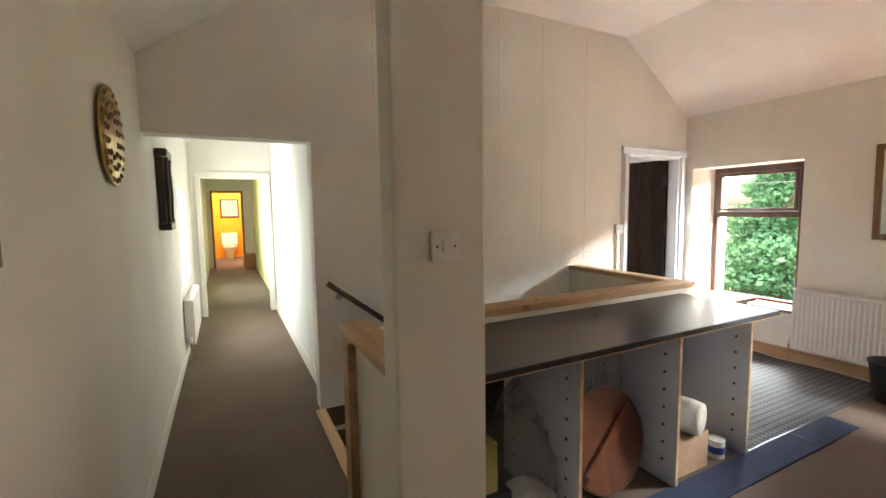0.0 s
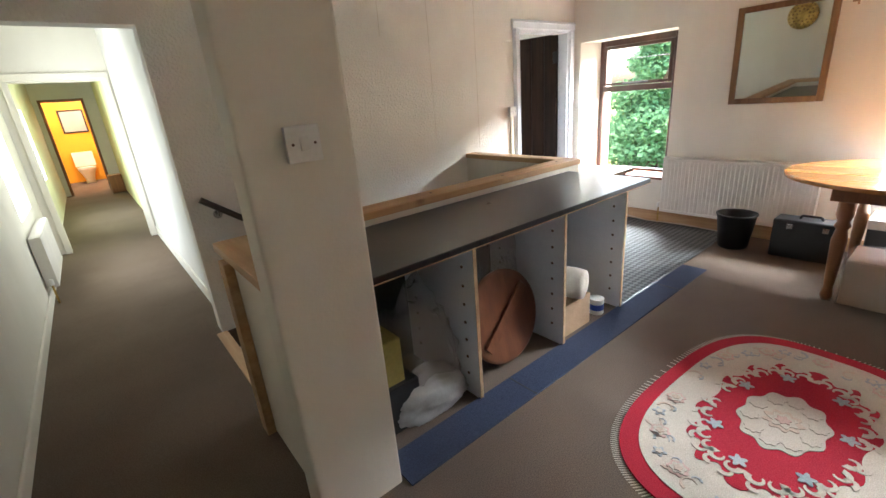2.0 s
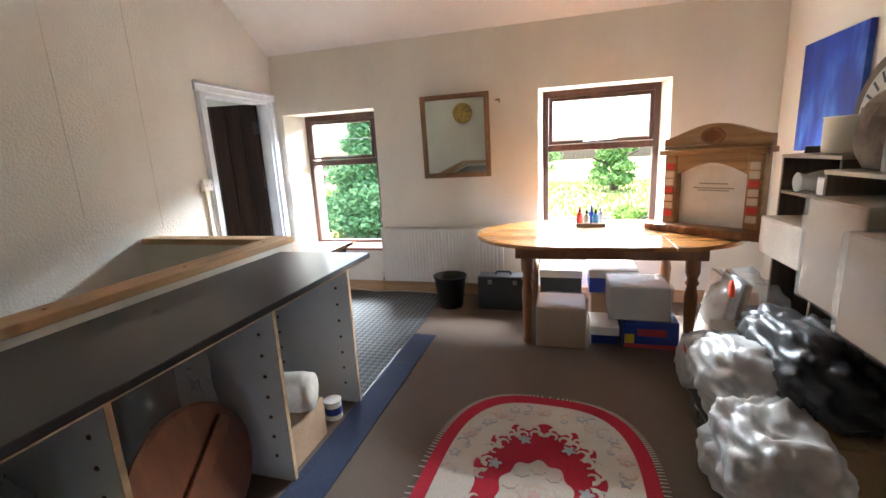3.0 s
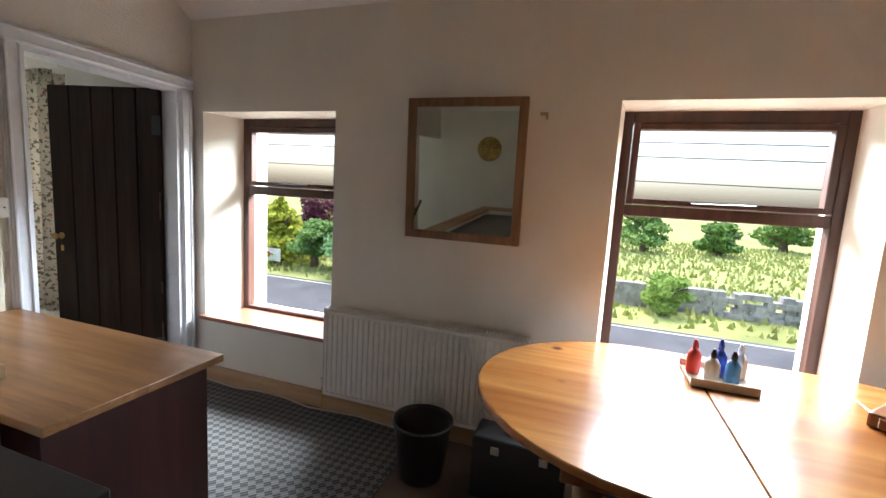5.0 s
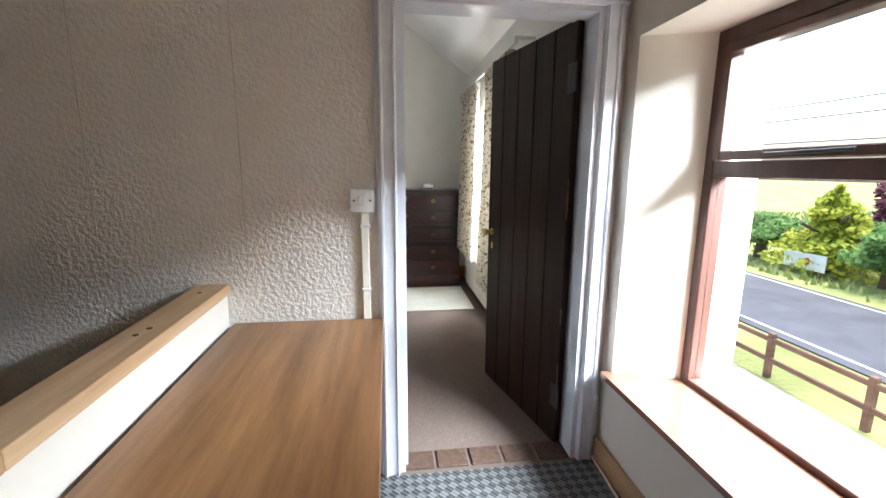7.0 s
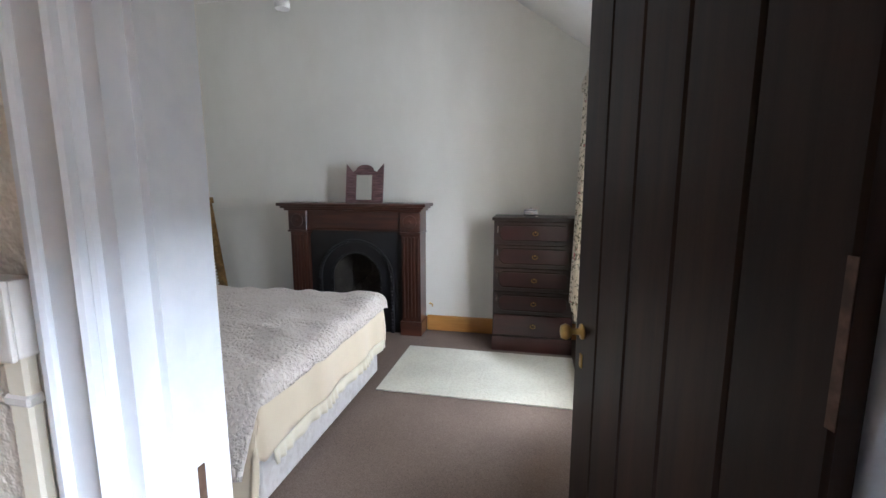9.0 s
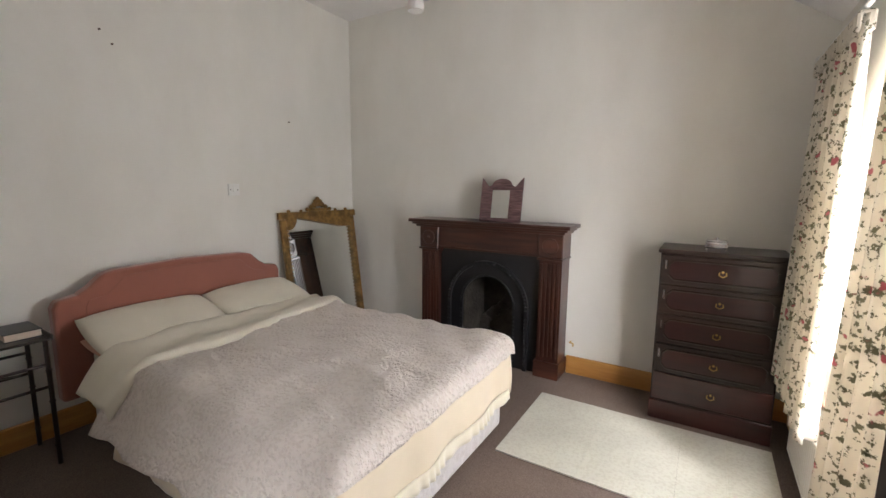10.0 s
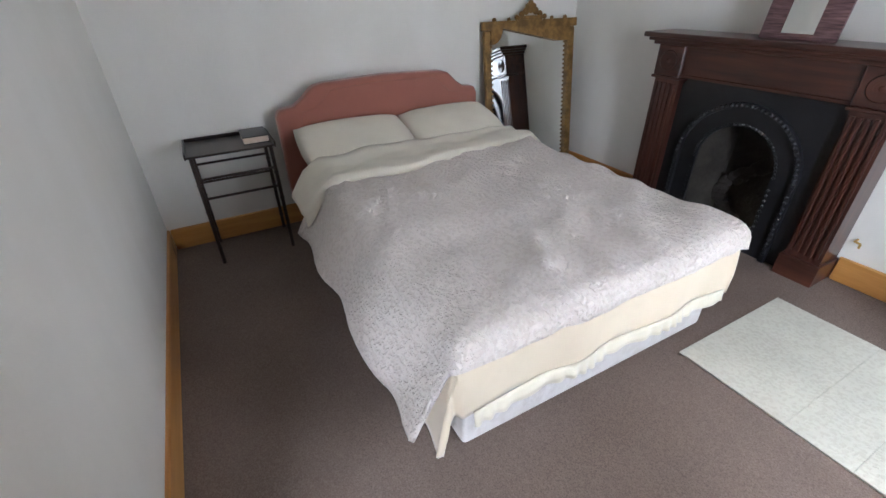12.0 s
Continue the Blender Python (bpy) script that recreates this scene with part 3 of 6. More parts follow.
def switch(x, y, z, deep, axis="y", w=0.088, s=-1):
    """A white square switch on a wall, its front towards s along the axis."""
    root = thing("light_switch", "white plastic square light switch on the wall", "switch", (x, y, z), local=True, turn=0 if axis == "y" else (90 if s > 0 else -90))
    h = w / 2
    part("back_box", B(-h, h, -deep, 0.0, -h, h, bev=0.004, seg=2), WHITEPLASTIC, root)
    part("plate", B(-h - 0.001, h + 0.001, -deep - 0.007, -deep - 0.0005, -h - 0.001, h + 0.001, bev=0.003, seg=2), WHITEPLASTIC, root)
    bm = bmesh.new()
    prism(bm, [(-deep - 0.007, -0.018), (-deep - 0.015, -0.016), (-deep - 0.009, 0.018), (-deep - 0.007, 0.018)], "x", -0.011, 0.011)
    part("rocker", bm, WHITEPLASTIC, root)
    for sx in (-1, 1):
        bm = rod(bmesh.new(), (sx * 0.031, -deep - 0.009, 0), (sx * 0.031, -deep - 0.0065, 0), 0.004, 10)
        part("screw", bm, HOLE, root)
    return root


switch(-4.035, -1.912, 1.335, 0.012, w=0.095)
switch(-1.068, -0.002, 1.232, 0.033, w=0.09)
cd = B(-1.078, -1.045, -0.018, -0.001, 0.0, 1.185, bev=0.004)
conduit = thing("cable_conduit", "cream plastic cable trunking below the switch", "conduit", (-1.06, -0.002, 0.0))
part("channel", cd, REVEAL, conduit)
for z in (0.45, 0.86, 1.12):
    part("clip", B(-1.081, -1.042, -0.021, -0.001, z, z + 0.014, bev=0.003), WHITEPLASTIC, conduit)
switch(PART_B + 0.001, 2.16, 1.46, 0.008, "x", 0.09, 1)


# windows
def window(name, hole, x, s, sill=True, sp=0.085):
    ya, yb, za, zb = hole
    ya, yb = ya - 0.0 + sp, yb - sp
    root = tagged(new(name), "brown stained timber window with a top light", kind="structure")
    ROOTS[root] = Matrix()
    d0, d1 = sorted((x, x + s * 0.07))
    e0, e1 = sorted((x - s * 0.012, x + s * 0.045))
    f = 0.048
    zm = za + (zb - za) * 0.645
    bm = bmesh.new()
    box(bm, d0, d1, ya - 0.02, ya + f, za, zb, 0.004)
    box(bm, d0, d1, yb - f, yb + 0.02, za, zb, 0.004)
    box(bm, d0, d1, ya + f, yb - f, zb - f - 0.01, zb, 0.004)
    box(bm, d0, d1, ya + f, yb - f, za, za + 0.05, 0.004)
    box(bm, d0, d1, ya + f, yb - f, zm - 0.03, zm + 0.03, 0.004)
    part("window_frame", bm, WINWOOD, root)
    bm = bmesh.new()
    a, b, c, e = ya + f + 0.004, yb - f - 0.004, zm + 0.034, zb - f - 0.014
    for r in ((a, a + 0.035, c, e), (b - 0.035, b, c, e), (a + 0.035, b - 0.035, c, c + 0.032), (a + 0.035, b - 0.035, e - 0.032, e)):
        box(bm, e0, e1, *r, 0.004)
    part("top_light", bm, WINWOOD, root)
    bm = bmesh.new()
    rod(bm, (x - s * 0.02, (ya + yb) / 2 - 0.14, c + 0.02), (x - s * 0.02, (ya + yb) / 2 + 0.14, c + 0.015), 0.006)
    part("stay_bar", bm, IRON, root, "black iron casement stay")
    g0, g1 = sorted((x + s * 0.03, x + s * 0.034))
    for r in ((ya + f, yb - f, za + 0.05, zm - 0.03), (a + 0.035, b - 0.035, c + 0.032, e - 0.032)):
        p = part("pane", B(g0, g1, *r), GLASS, root)
        p.visible_shadow = False
    if sill:
        bm = bmesh.new()
        y0, y1 = hole[0] - 0.015, hole[1] + 0.015
        prism(bm, [(-0.045 * s, y0), (-0.045 * s, y1), (0.0 - 0.001 * s, y1), (0.0 - 0.001 * s, hole[1] - 0.002), (x, yb + 0.01), (x, ya - 0.01), (0.0 - 0.001 * s, hole[0] + 0.002), (0.0 - 0.001 * s, y0)], "z", za + 0.001, za + 0.026)
        part("window_sill", bm, SILLWOOD, root, "reddish varnished wooden window board")
    return root


window("window_1", WIN1, 0.26, 1)
window("window_2", WIN2, 0.26, 1, True, 0.03)
window("window_3", WINB, 0.26, 1, True, 0.05)
wh = window("window_4", (WINH[0] - 0.03, WINH[1] + 0.03, WINH[2], WINH[3]), WEST - 0.24, -1, False)
window("window_5", (5.17, 6.33, 0.7, 1.75), WEST - 0.24, -1, False)

# skirting
sk = bmesh.new()
box(sk, -0.022, -0.001, -4.49, -0.001, 0.0, 0.115, 0.004)
structure("baseboard_window", sk, PINE_Y, "bare pine skirting under the windows")
structure("baseboard_bed_north", B(-1.45, -0.001, NORTH - 0.022, NORTH - 0.001, 0.002, 0.15, bev=0.006), SKIRT, "varnished knotty pine skirting")
structure("baseboard_bed_north_2", B(PART_B + 0.023, -2.76, NORTH - 0.022, NORTH - 0.001, 0.002, 0.15, bev=0.006), SKIRT, "varnished knotty pine skirting in the alcove")
structure("baseboard_bed_west", B(PART_B + 0.001, PART_B + 0.022, BACK + 0.024, NORTH - 0.001, 0.002, 0.15, bev=0.006), SKIRT_Y, "varnished knotty pine skirting behind the bed")
structure("baseboard_bed_south", B(PART_B + 0.001, -1.02, BACK + 0.001, BACK + 0.022, 0.002, 0.15, bev=0.006), SKIRT, "varnished knotty pine skirting by the door")
structure("baseboard_bed_east", B(-0.022, -0.001, BACK + 0.03, 3.47, 0.002, 0.15, bev=0.006), SKIRT_Y, "varnished knotty pine skirting under the window")
structure("baseboard_hall", B(WEST + 0.001, WEST + 0.016, -4.4, 3.65, 0.004, 0.09, bev=0.004), PLASTER, "cream painted skirting along the hall")
structure("baseboard_hall_2", B(PART_A - 0.016, PART_A - 0.001, 0.14, 3.65, 0.004, 0.12, bev=0.004), PLASTER, "white painted hall skirting")
ck = bmesh.new()
tube(ck, [(-0.03, -0.02, 0.02), (-0.05, -0.4, 0.015), (-0.028, -0.7, 0.03), (-0.06, -1.0, 0.014), (-0.035, -1.35, 0.02), (-0.06, -1.8, 0.014)], 0.006)
single("loose_cable", ck, CARDLIGHT, "pale cable lying along the skirting", "cable")
door_architrave_far = bmesh.new()
box(door_architrave_far, -4.99, -4.925, 3.63, 3.66, 0, 1.95, 0.005)
box(door_architrave_far, -4.105, -4.035, 3.63, 3.66, 0, 1.95, 0.005)
box(door_architrave_far, -5.0, -4.03, 3.625, 3.66, 1.945, 2.02, 0.005)
structure("door_frame_hall", door_architrave_far, PLASTER, "cream painted frame of the hall doorway")
bf = bmesh.new()
box(bf, -4.97, -4.92, HALL_END - 0.02, HALL_END + 0.13, 0, 1.98, 0.005)
box(bf, -4.25, -4.20, HALL_END - 0.02, HALL_END + 0.13, 0, 1.98, 0.005)
box(bf, -4.97, -4.20, HALL_END - 0.02, HALL_END + 0.13, 1.975, 2.03, 0.005)
structure("door_frame_bathroom", bf, TABLELEG, "brown wooden bathroom door frame")


def radiator(name, at, length, height, axis_turn, label):
    """A ribbed panel radiator with a top grille; its front looks along -y of its own axes."""
    root = thing(name, label, "radiator", at, turn=axis_turn, local=True)
    bm = bmesh.new()
    n = max(8, int(length / 0.034))
    w = length / n
    pts = []
    for i in range(n):
        x = i * w
        pts += [(x, 0.0), (x + w * 0.2, -0.004), (x + w * 0.55, -0.004), (x + w * 0.75, 0.0)]
    pts.append((length, 0.0))
    lo = [bm.verts.new((x, y - 0.045, 0.02)) for x, y in pts]
    hi = [bm.verts.new((x, y - 0.045, height - 0.03)) for x, y in pts]
    for i in range(len(pts) - 1):
        bm.faces.new((lo[i], lo[i + 1], hi[i + 1], hi[i]))
    box(bm, 0, length, -0.052, -0.012, height - 0.035, height - 0.012, 0.006, 2)
    box(bm, 0, length, -0.052, -0.012, 0.0, 0.025, 0.006, 2)
    part("panel", bm, RADIATOR, root)
    part("side_cover", B(-0.004, -0.0005, -0.05, 0.03, 0.02, height), RADIATOR, root)
    part("side_cover", B(length + 0.0005, length + 0.004, -0.05, 0.03, 0.02, height), RADIATOR, root)
    bm = bmesh.new()
    box(bm, 0, length, -0.011, 0.03, height - 0.03, height - 0.012)
    k = int(length / 0.02)
    for i in range(k):
        box(bm, i * 0.02 + 0.004, i * 0.02 + 0.012, -0.045, 0.028, height - 0.011, height)
    part("grille", bm, RADIATOR, root)
    bm = tube(bmesh.new(), [(-0.03, -0.01, -at[2] + 0.004), (-0.03, -0.01, 0.05), (0.0, -0.01, 0.05)], 0.0075)
    part("pipe", bm, BRASS, root)
    bm = lathe(bmesh.new(), [(0.012, 0), (0.018, 0.01), (0.018, 0.045), (0.012, 0.055)], -0.03, -0.01, 0.03, 12)
    part("valve", bm, WHITEPLASTIC, root)
    return root


radiator("radiator", (-0.04, -1.13, 0.14), 1.22, 0.55, -90, "cream ribbed panel radiator below the mirror")
radiator("radiator", (WEST + 0.04, 1.75, 0.14), 1.1, 0.45, 90, "cream ribbed panel radiator under the hall window")
radiator("radiator", (-0.035, 2.98, 0.08), 1.0, 0.34, -90, "low cream ribbed radiator under the bedroom window")


# ---- landing: wall hangings ----
def framed(name, label, cat, at, w, h, fw, depth, turn, fmat, inner, tilt=0.0):
    root = thing(name, label, cat, at, turn=turn, local=True)
    root.matrix_basis = pose(*at, 0, 0, turn) @ pose(0, 0, 0, tilt)
    for nm, r in (("frame_side", (-w / 2, -w / 2 + fw, 0, h)), ("frame_side", (w / 2 - fw, w / 2, 0, h)), ("frame_rail", (-w / 2 + fw, w / 2 - fw, 0, fw)), ("frame_rail", (-w / 2 + fw, w / 2 - fw, h - fw, h))):
        bm = bmesh.new()
        box(bm, r[0], r[1], -depth, 0, r[2], r[3], 0.006, 2)
        part(nm, bm, fmat, root)
    part("face", B(-w / 2 + fw - 0.004, w / 2 - fw + 0.004, -depth * 0.55, -depth * 0.35, fw - 0.004, h - fw + 0.004), inner, root)
    return root


framed("wall_mirror", "rectangular mirror in a bronze wooden frame above the radiator", "mirror", (-0.004, -1.93, 1.165), 0.645, 0.75, 0.045, 0.03, -90, FRAMEGOLD, MIRROR, 2.5)
hk = B(-0.02, -0.001, -2.345, -2.305, 1.83, 1.845, bev=0.003)
box(hk, -0.02, -0.001, -2.345, -2.335, 1.81, 1.83)
single("wall_hook", hk, CARD, "small bare bracket on the wall", "hook")

plate = thing("wall_plate", "round embossed brass plate hung on the wall", "plate", (WEST + 0.002, -0.88, 1.77), local=True)
plate.matrix_basis = pose(WEST + 0.002, -0.88, 1.77, 0, 90, 0)
part("dish", lathe(bmesh.new(), [(0.08, 0), (0.205, 0.012), (0.20, 0.022), (0.165, 0.016), (0.16, 0.024), (0.11, 0.014), (0.06, 0.020), (0.02, 0.026)], 0, 0, 0, 40), BRASS, plate, smooth=True)
bm = bmesh.new()
for k, (rad, num) in enumerate(((0.185, 22), (0.135, 16), (0.085, 10))):
    for i in range(num):
        a = 2 * math.pi * (i + k * 0.5) / num
        lathe(bm, [(0.016, 0), (0.011, 0.010), (0.003, 0.014)], rad * math.cos(a), rad * math.sin(a), 0.014, 8)
tagged(part("relief", bm, GILT, plate, "worn gilt relief"), kind="stuff")

carv = thing("wall_carving", "dark carved wooden wall panel beside the hall opening", "carving", (WEST + 0.003, 0.62, 1.36), turn=90, local=True)
part("board", B(-0.13, 0.13, -0.05, 0, 0, 0.52, bev=0.008), DARKWOOD, carv)
part("moulding", B(-0.15, 0.15, -0.075, 0, 0.49, 0.545, bev=0.008), DARKWOOD, carv)
part("moulding", B(-0.15, 0.15, -0.075, 0, -0.03, 0.025, bev=0.008), DARKWOOD, carv)
for s in (-1, 1):
    part("pillar", lathe(bmesh.new(), [(0.018, 0), (0.012, 0.04), (0.018, 0.2), (0.012, 0.4), (0.018, 0.46)], s * 0.10, -0.06, 0.026, 10), DARKWOOD, carv)

# picture with interlocking birds
pic = framed("framed_print", "framed brown and white print of interlocking birds", "picture", (WEST + 0.004, -2.44, 1.35), 0.86, 0.98, 0.075, 0.035, 90, plain("olive_frame", (0.15, 0.115, 0.06), 0.45, 0.2), BIRDBROWN)
bm = bmesh.new()
for r in range(9):
    for c in range(6):
        x, z = -0.34 + c * 0.118 + r * 0.012 + 0.012 * math.sin(r * 2 + c * 3), 0.085 + r * 0.09 + 0.01 * math.sin(c * 2.3 + r)
        g = 0.70 + 0.09 * c
        pts = [(0, 0), (0.03 * g, 0.022), (0.075 * g, 0.004), (0.10 * g, 0.018), (0.075 * g, 0.045), (0.105 * g, 0.08), (0.066 * g, 0.064), (0.03 * g, 0.088), (0.022 * g, 0.05)]
        prism(bm, [(min(0.345, x + px), z + pz) for px, pz in pts], "y", -0.0215, -0.0195)
tagged(part("bird_pattern", bm, PAPERWHITE, pic, "white interlocking bird pattern"), kind="stuff")

hr = thing("handrail", "dark wooden handrail on metal brackets above the stairs", "handrail", (-3.98, -0.002, 0.9))
part("rail", rod(bmesh.new(), (-4.02, -0.07, 0.94), (-1.9, -0.07, -0.69), 0.02, 12), DARKWOOD, hr)
for x in (-3.93, -2.9):
    z = 0.94 - (x + 4.02) * 0.769
    part("bracket", tube(bmesh.new(), [(x, -0.002, z - 0.05), (x, -0.05, z - 0.05), (x, -0.07, z - 0.015)], 0.009), SILVER, hr)
    part("rose", rod(bmesh.new(), (x, -0.001, z - 0.05), (x, -0.012, z - 0.05), 0.028, 14), SILVER, hr)

# ---- landing: black topped unit ----
unit = thing("storage_unit", "open white storage unit with a black worktop", "storage unit", (-2.9, -1.4, 0))
bm = bmesh.new()
box(bm, -3.86, -1.74, -1.79, -1.166, 0.795, 0.828, 0.003)
part("worktop", bm, BLACKTOP, unit, "scratched black laminate worktop")
part("worktop_edge", B(-3.86, -1.74, -1.7945, -1.7905, 0.797, 0.801), EDGING, unit)
for x in (-3.84, -3.305, -2.635, -2.005):
    p = part("upright", B(x - 0.009, x + 0.009, -1.775, -1.21, 0.0, 0.794), MELAMINE, unit)
    part("edge_strip", B(x - 0.0095, x + 0.0095, -1.779, -1.7755, 0.0, 0.794), EDGING, p)
    bm = bmesh.new()
    for i in range(7):
        for y in (-1.70, -1.30):
            rod(bm, (x - 0.0125, y, 0.12 + i * 0.095), (x + 0.0125, y, 0.12 + i * 0.095), 0.008, 8)
    tagged(part("shelf_plugs", bm, HOLE, p), kind="stuff")
part("back_panel", B(-3.84, -1.99, -1.205, -1.19, 0.02, 0.79), BLACKPL, unit)

disc = thing("round_board", "round red-brown wooden tabletop leaning in the unit", "board", (-2.98, -1.66, 0.003))
bm = bmesh.new()
lathe(bm, [(0.25, -0.012), (0.262, -0.006), (0.262, 0.006), (0.25, 0.012)], 0, 0, 0, 48)
bmesh.ops.transform(bm, matrix=pose(-2.97, -1.62, 0.268, 90 - 12, 0, 0) , verts=bm.verts)
part("top", bm, DISCWOOD, disc)
bm = bmesh.new()
box(bm, -0.22, 0.22, -0.03, 0.03, 0.013, 0.03, 0.004)
bmesh.ops.transform(bm, matrix=pose(-2.97, -1.62, 0.268, 90 - 12, 0, 0) @ pose(0, 0, 0, 0, 0, 38), verts=bm.verts)
part("batten", bm, DISCWOOD, disc)

single("clear_plastic_bag", lump(bmesh.new(), (-3.47, -1.52, 0.004), (0.15, 0.15, 0.30), 3.1, 0.4), CLEAR, "crumpled clear plastic bag hanging in the unit", "plastic bag", "unit bags", smooth=True)
single("clear_plastic_bag", lump(bmesh.new(), (-3.55, -1.62, 0.004), (0.19, 0.11, 0.10), 7.7, 0.35), MILKY, "white plastic packaging on the unit floor", "plastic bag", "unit bags", smooth=True)
single("clear_plastic_bag", lump(bmesh.new(), (-2.86, -1.40, 0.004), (0.18, 0.12, 0.40), 5.3, 0.4), CLEAR, "tall clear plastic bag behind the round board", "plastic bag", "unit bags", smooth=True)
single("small_box", B(-3.80, -3.66, -1.66, -1.5, 0.24, 0.46, bev=0.004), MUSTARD, "mustard yellow cardboard box in the unit", "box")
single("small_box", B(-3.82, -3.60, -1.68, -1.4, 0.001, 0.238, bev=0.004), BLACKPL, "dark box under the mustard box", "box")
single("card_box", B(-2.60, -2.31, -1.74, -1.45, 0.001, 0.21, bev=0.004), CARD, "brown cardboard box in the unit", "box")
bm = bmesh.new()
lathe(bm, [(0.03, 0), (0.085, 0.004), (0.093, 0.06), (0.09, 0.14), (0.094, 0.25), (0.088, 0.33), (0.03, 0.334)], 0, 0, 0, 24)
for v in bm.verts:
    v.co += v.co.normalized() * noise.noise(v.co * 18) * 0.008
bmesh.ops.transform(bm, matrix=pose(-2.42, -1.765, 0.306, -90, 0, 12), verts=bm.verts)
single("paper_roll", bm, cloth("stained_paper", (0.74, 0.68, 0.58), 0.3, 0.1, 0.8, 9, 0.4), "stained white roll lying on a box", "roll", smooth=True)
single("brown_case", B(-2.60, -2.26, -1.44, -1.36, 0.212, 0.76, bev=0.02), plain("worn_leather", (0.13, 0.075, 0.05), 0.6, 0.5, 9, 40), "worn brown board standing on a box in the unit", "board")
tin = thing("paint_tin", "small blue and white tin in the unit", "tin", (-2.17, -1.70, 0.001))
part("can", lathe(bmesh.new(), [(0.045, 0), (0.047, 0.005), (0.045, 0.012), (0.045, 0.10), (0.048, 0.105)], -2.17, -1.70, 0.001, 20), PAPERWHITE, tin)
part("label_band", lathe(bmesh.new(), [(0.0455, 0), (0.0462, 0.001), (0.0462, 0.04), (0.0455, 0.041)], -2.17, -1.70, 0.03, 20), BLUEBOX, tin, "blue label")

# ---- landing: desk ----
desk = thing("desk", "oak laminate topped desk with dark red panels", "desk", (-1.3, -0.65, 0.0065))
soften(part("top", B(-1.585, -0.995, -1.29, -0.012, 0.713, 0.742), DESKTOP, desk, "oak laminate top with worn edge"), 0.003)
part("front_panel", B(-1.565, -1.03, -1.24, -1.222, 0.0065, 0.7125), MAROON, desk)
part("side_panel", B(-1.05, -1.03, -1.221, -0.03, 0.0065, 0.7125), MAROON, desk)
part("side_panel", B(-1.565, -1.545, -1.221, -0.03, 0.0065, 0.7125), MAROON, desk)
part("back_panel", B(-1.544, -1.051, -0.05, -0.03, 0.0065, 0.7125), MAROON, desk)

# ---- landing: rug ----
rug = thing("oval_rug", "oval red and cream floral rug with a fringe", "rug", (-2.53, -2.80, 0.0), turn=-3, local=True)


def oval(bm, a, b, z0, z1, n=96, wob=0.0, lobes=0, p=2.6):
    pts = []
    for i in range(n):
        t = 2 * math.pi * i / n
        k = 1 + wob * math.cos(lobes * t)
        c, s = math.cos(t), math.sin(t)
        pts.append((a * k * math.copysign(abs(c) ** (2 / p), c), b * k * math.copysign(abs(s) ** (2 / p), s)))
    return prism(bm, pts, "z", z0, z1)


part("border", oval(bmesh.new(), 0.74, 0.49, 0.001, 0.012, p=3.0), RUGRED, rug, "crimson border")
part("field", oval(bmesh.new(), 0.665, 0.425, 0.0122, 0.0145, p=3.0), RUGCREAM, rug)
part("centre", oval(bmesh.new(), 0.46, 0.27, 0.0147, 0.0162, 160, 0.07, 14, 2.5), RUGRED, rug)
part("medallion", oval(bmesh.new(), 0.205, 0.15, 0.0164, 0.019, 160, 0.06, 10, 2.0), RUGCREAM, rug)
rnd = random.Random(5)


def blossom(bm, x, y, r, z, petals, deep, turn=0.0, h=0.0022):
    """A flat tufted flower with rounded or pointed petals."""
    pts = []
    for i in range(petals * 6):
        t = 2 * math.pi * i / (petals * 6)
        k = r * (1 - deep * (0.5 - 0.5 * math.cos(petals * t)))
        pts.append((x + k * math.cos(t + turn), y + k * math.sin(t + turn)))
    return prism(bm, pts, "z", z, z + h)


def scroll(bm, x, y, r, a0, sweep, z, wide):
    """A curled tufted stroke that tapers to a point."""
    n = 9
    o, q = [], []
    for i in range(n + 1):
        t = a0 + sweep * i / n
        w = wide * (1 - 0.75 * i / n)
        k = r * (1 - 0.35 * i / n)
        o.append((x + (k + w) * math.cos(t), y + (k + w) * math.sin(t)))
        q.append((x + (k - w) * math.cos(t), y + (k - w) * math.sin(t)))
    for i in range(n):
        prism(bm, [o[i], o[i + 1], q[i + 1], q[i]], "z", z, z + 0.0022)
    return bm


bm, bm2, bm3, bm4 = bmesh.new(), bmesh.new(), bmesh.new(), bmesh.new()
for i in range(28):
    t = 2 * math.pi * (i + 0.5) / 28
    c, s_ = math.cos(t), math.sin(t)
    k = 0.86 + 0.07 * math.cos(14 * t)
    x, y = 0.46 * k * math.copysign(abs(c) ** 0.8, c), 0.27 * k * math.copysign(abs(s_) ** 0.8, s_)
    sg_ = 1 if i % 2 else -1
    scroll(bm, x, y, 0.030, t + sg_ * 1.9, -sg_ * 4.2, 0.0164, 0.013)
    scroll(bm, x * 1.1, y * 1.12, 0.024, t - sg_ * 0.6, sg_ * 3.6, 0.0164, 0.011)
    if i % 4 == 1:
        blossom(bm2, x * 0.9, y * 0.86, 0.034, 0.0188, 5, 0.5, t)
for i in range(10):
    t = 2 * math.pi * i / 10
    blossom(bm, 0.155 * math.cos(t), 0.112 * math.sin(t), 0.036, 0.0192, 7, 0.2, t, 0.003)
blossom(bm3, 0, 0, 0.075, 0.0193, 9, 0.25)
blossom(bm, 0, 0, 0.055, 0.0218, 7, 0.3)
blossom(bm4, 0, 0, 0.030, 0.0242, 6, 0.35)
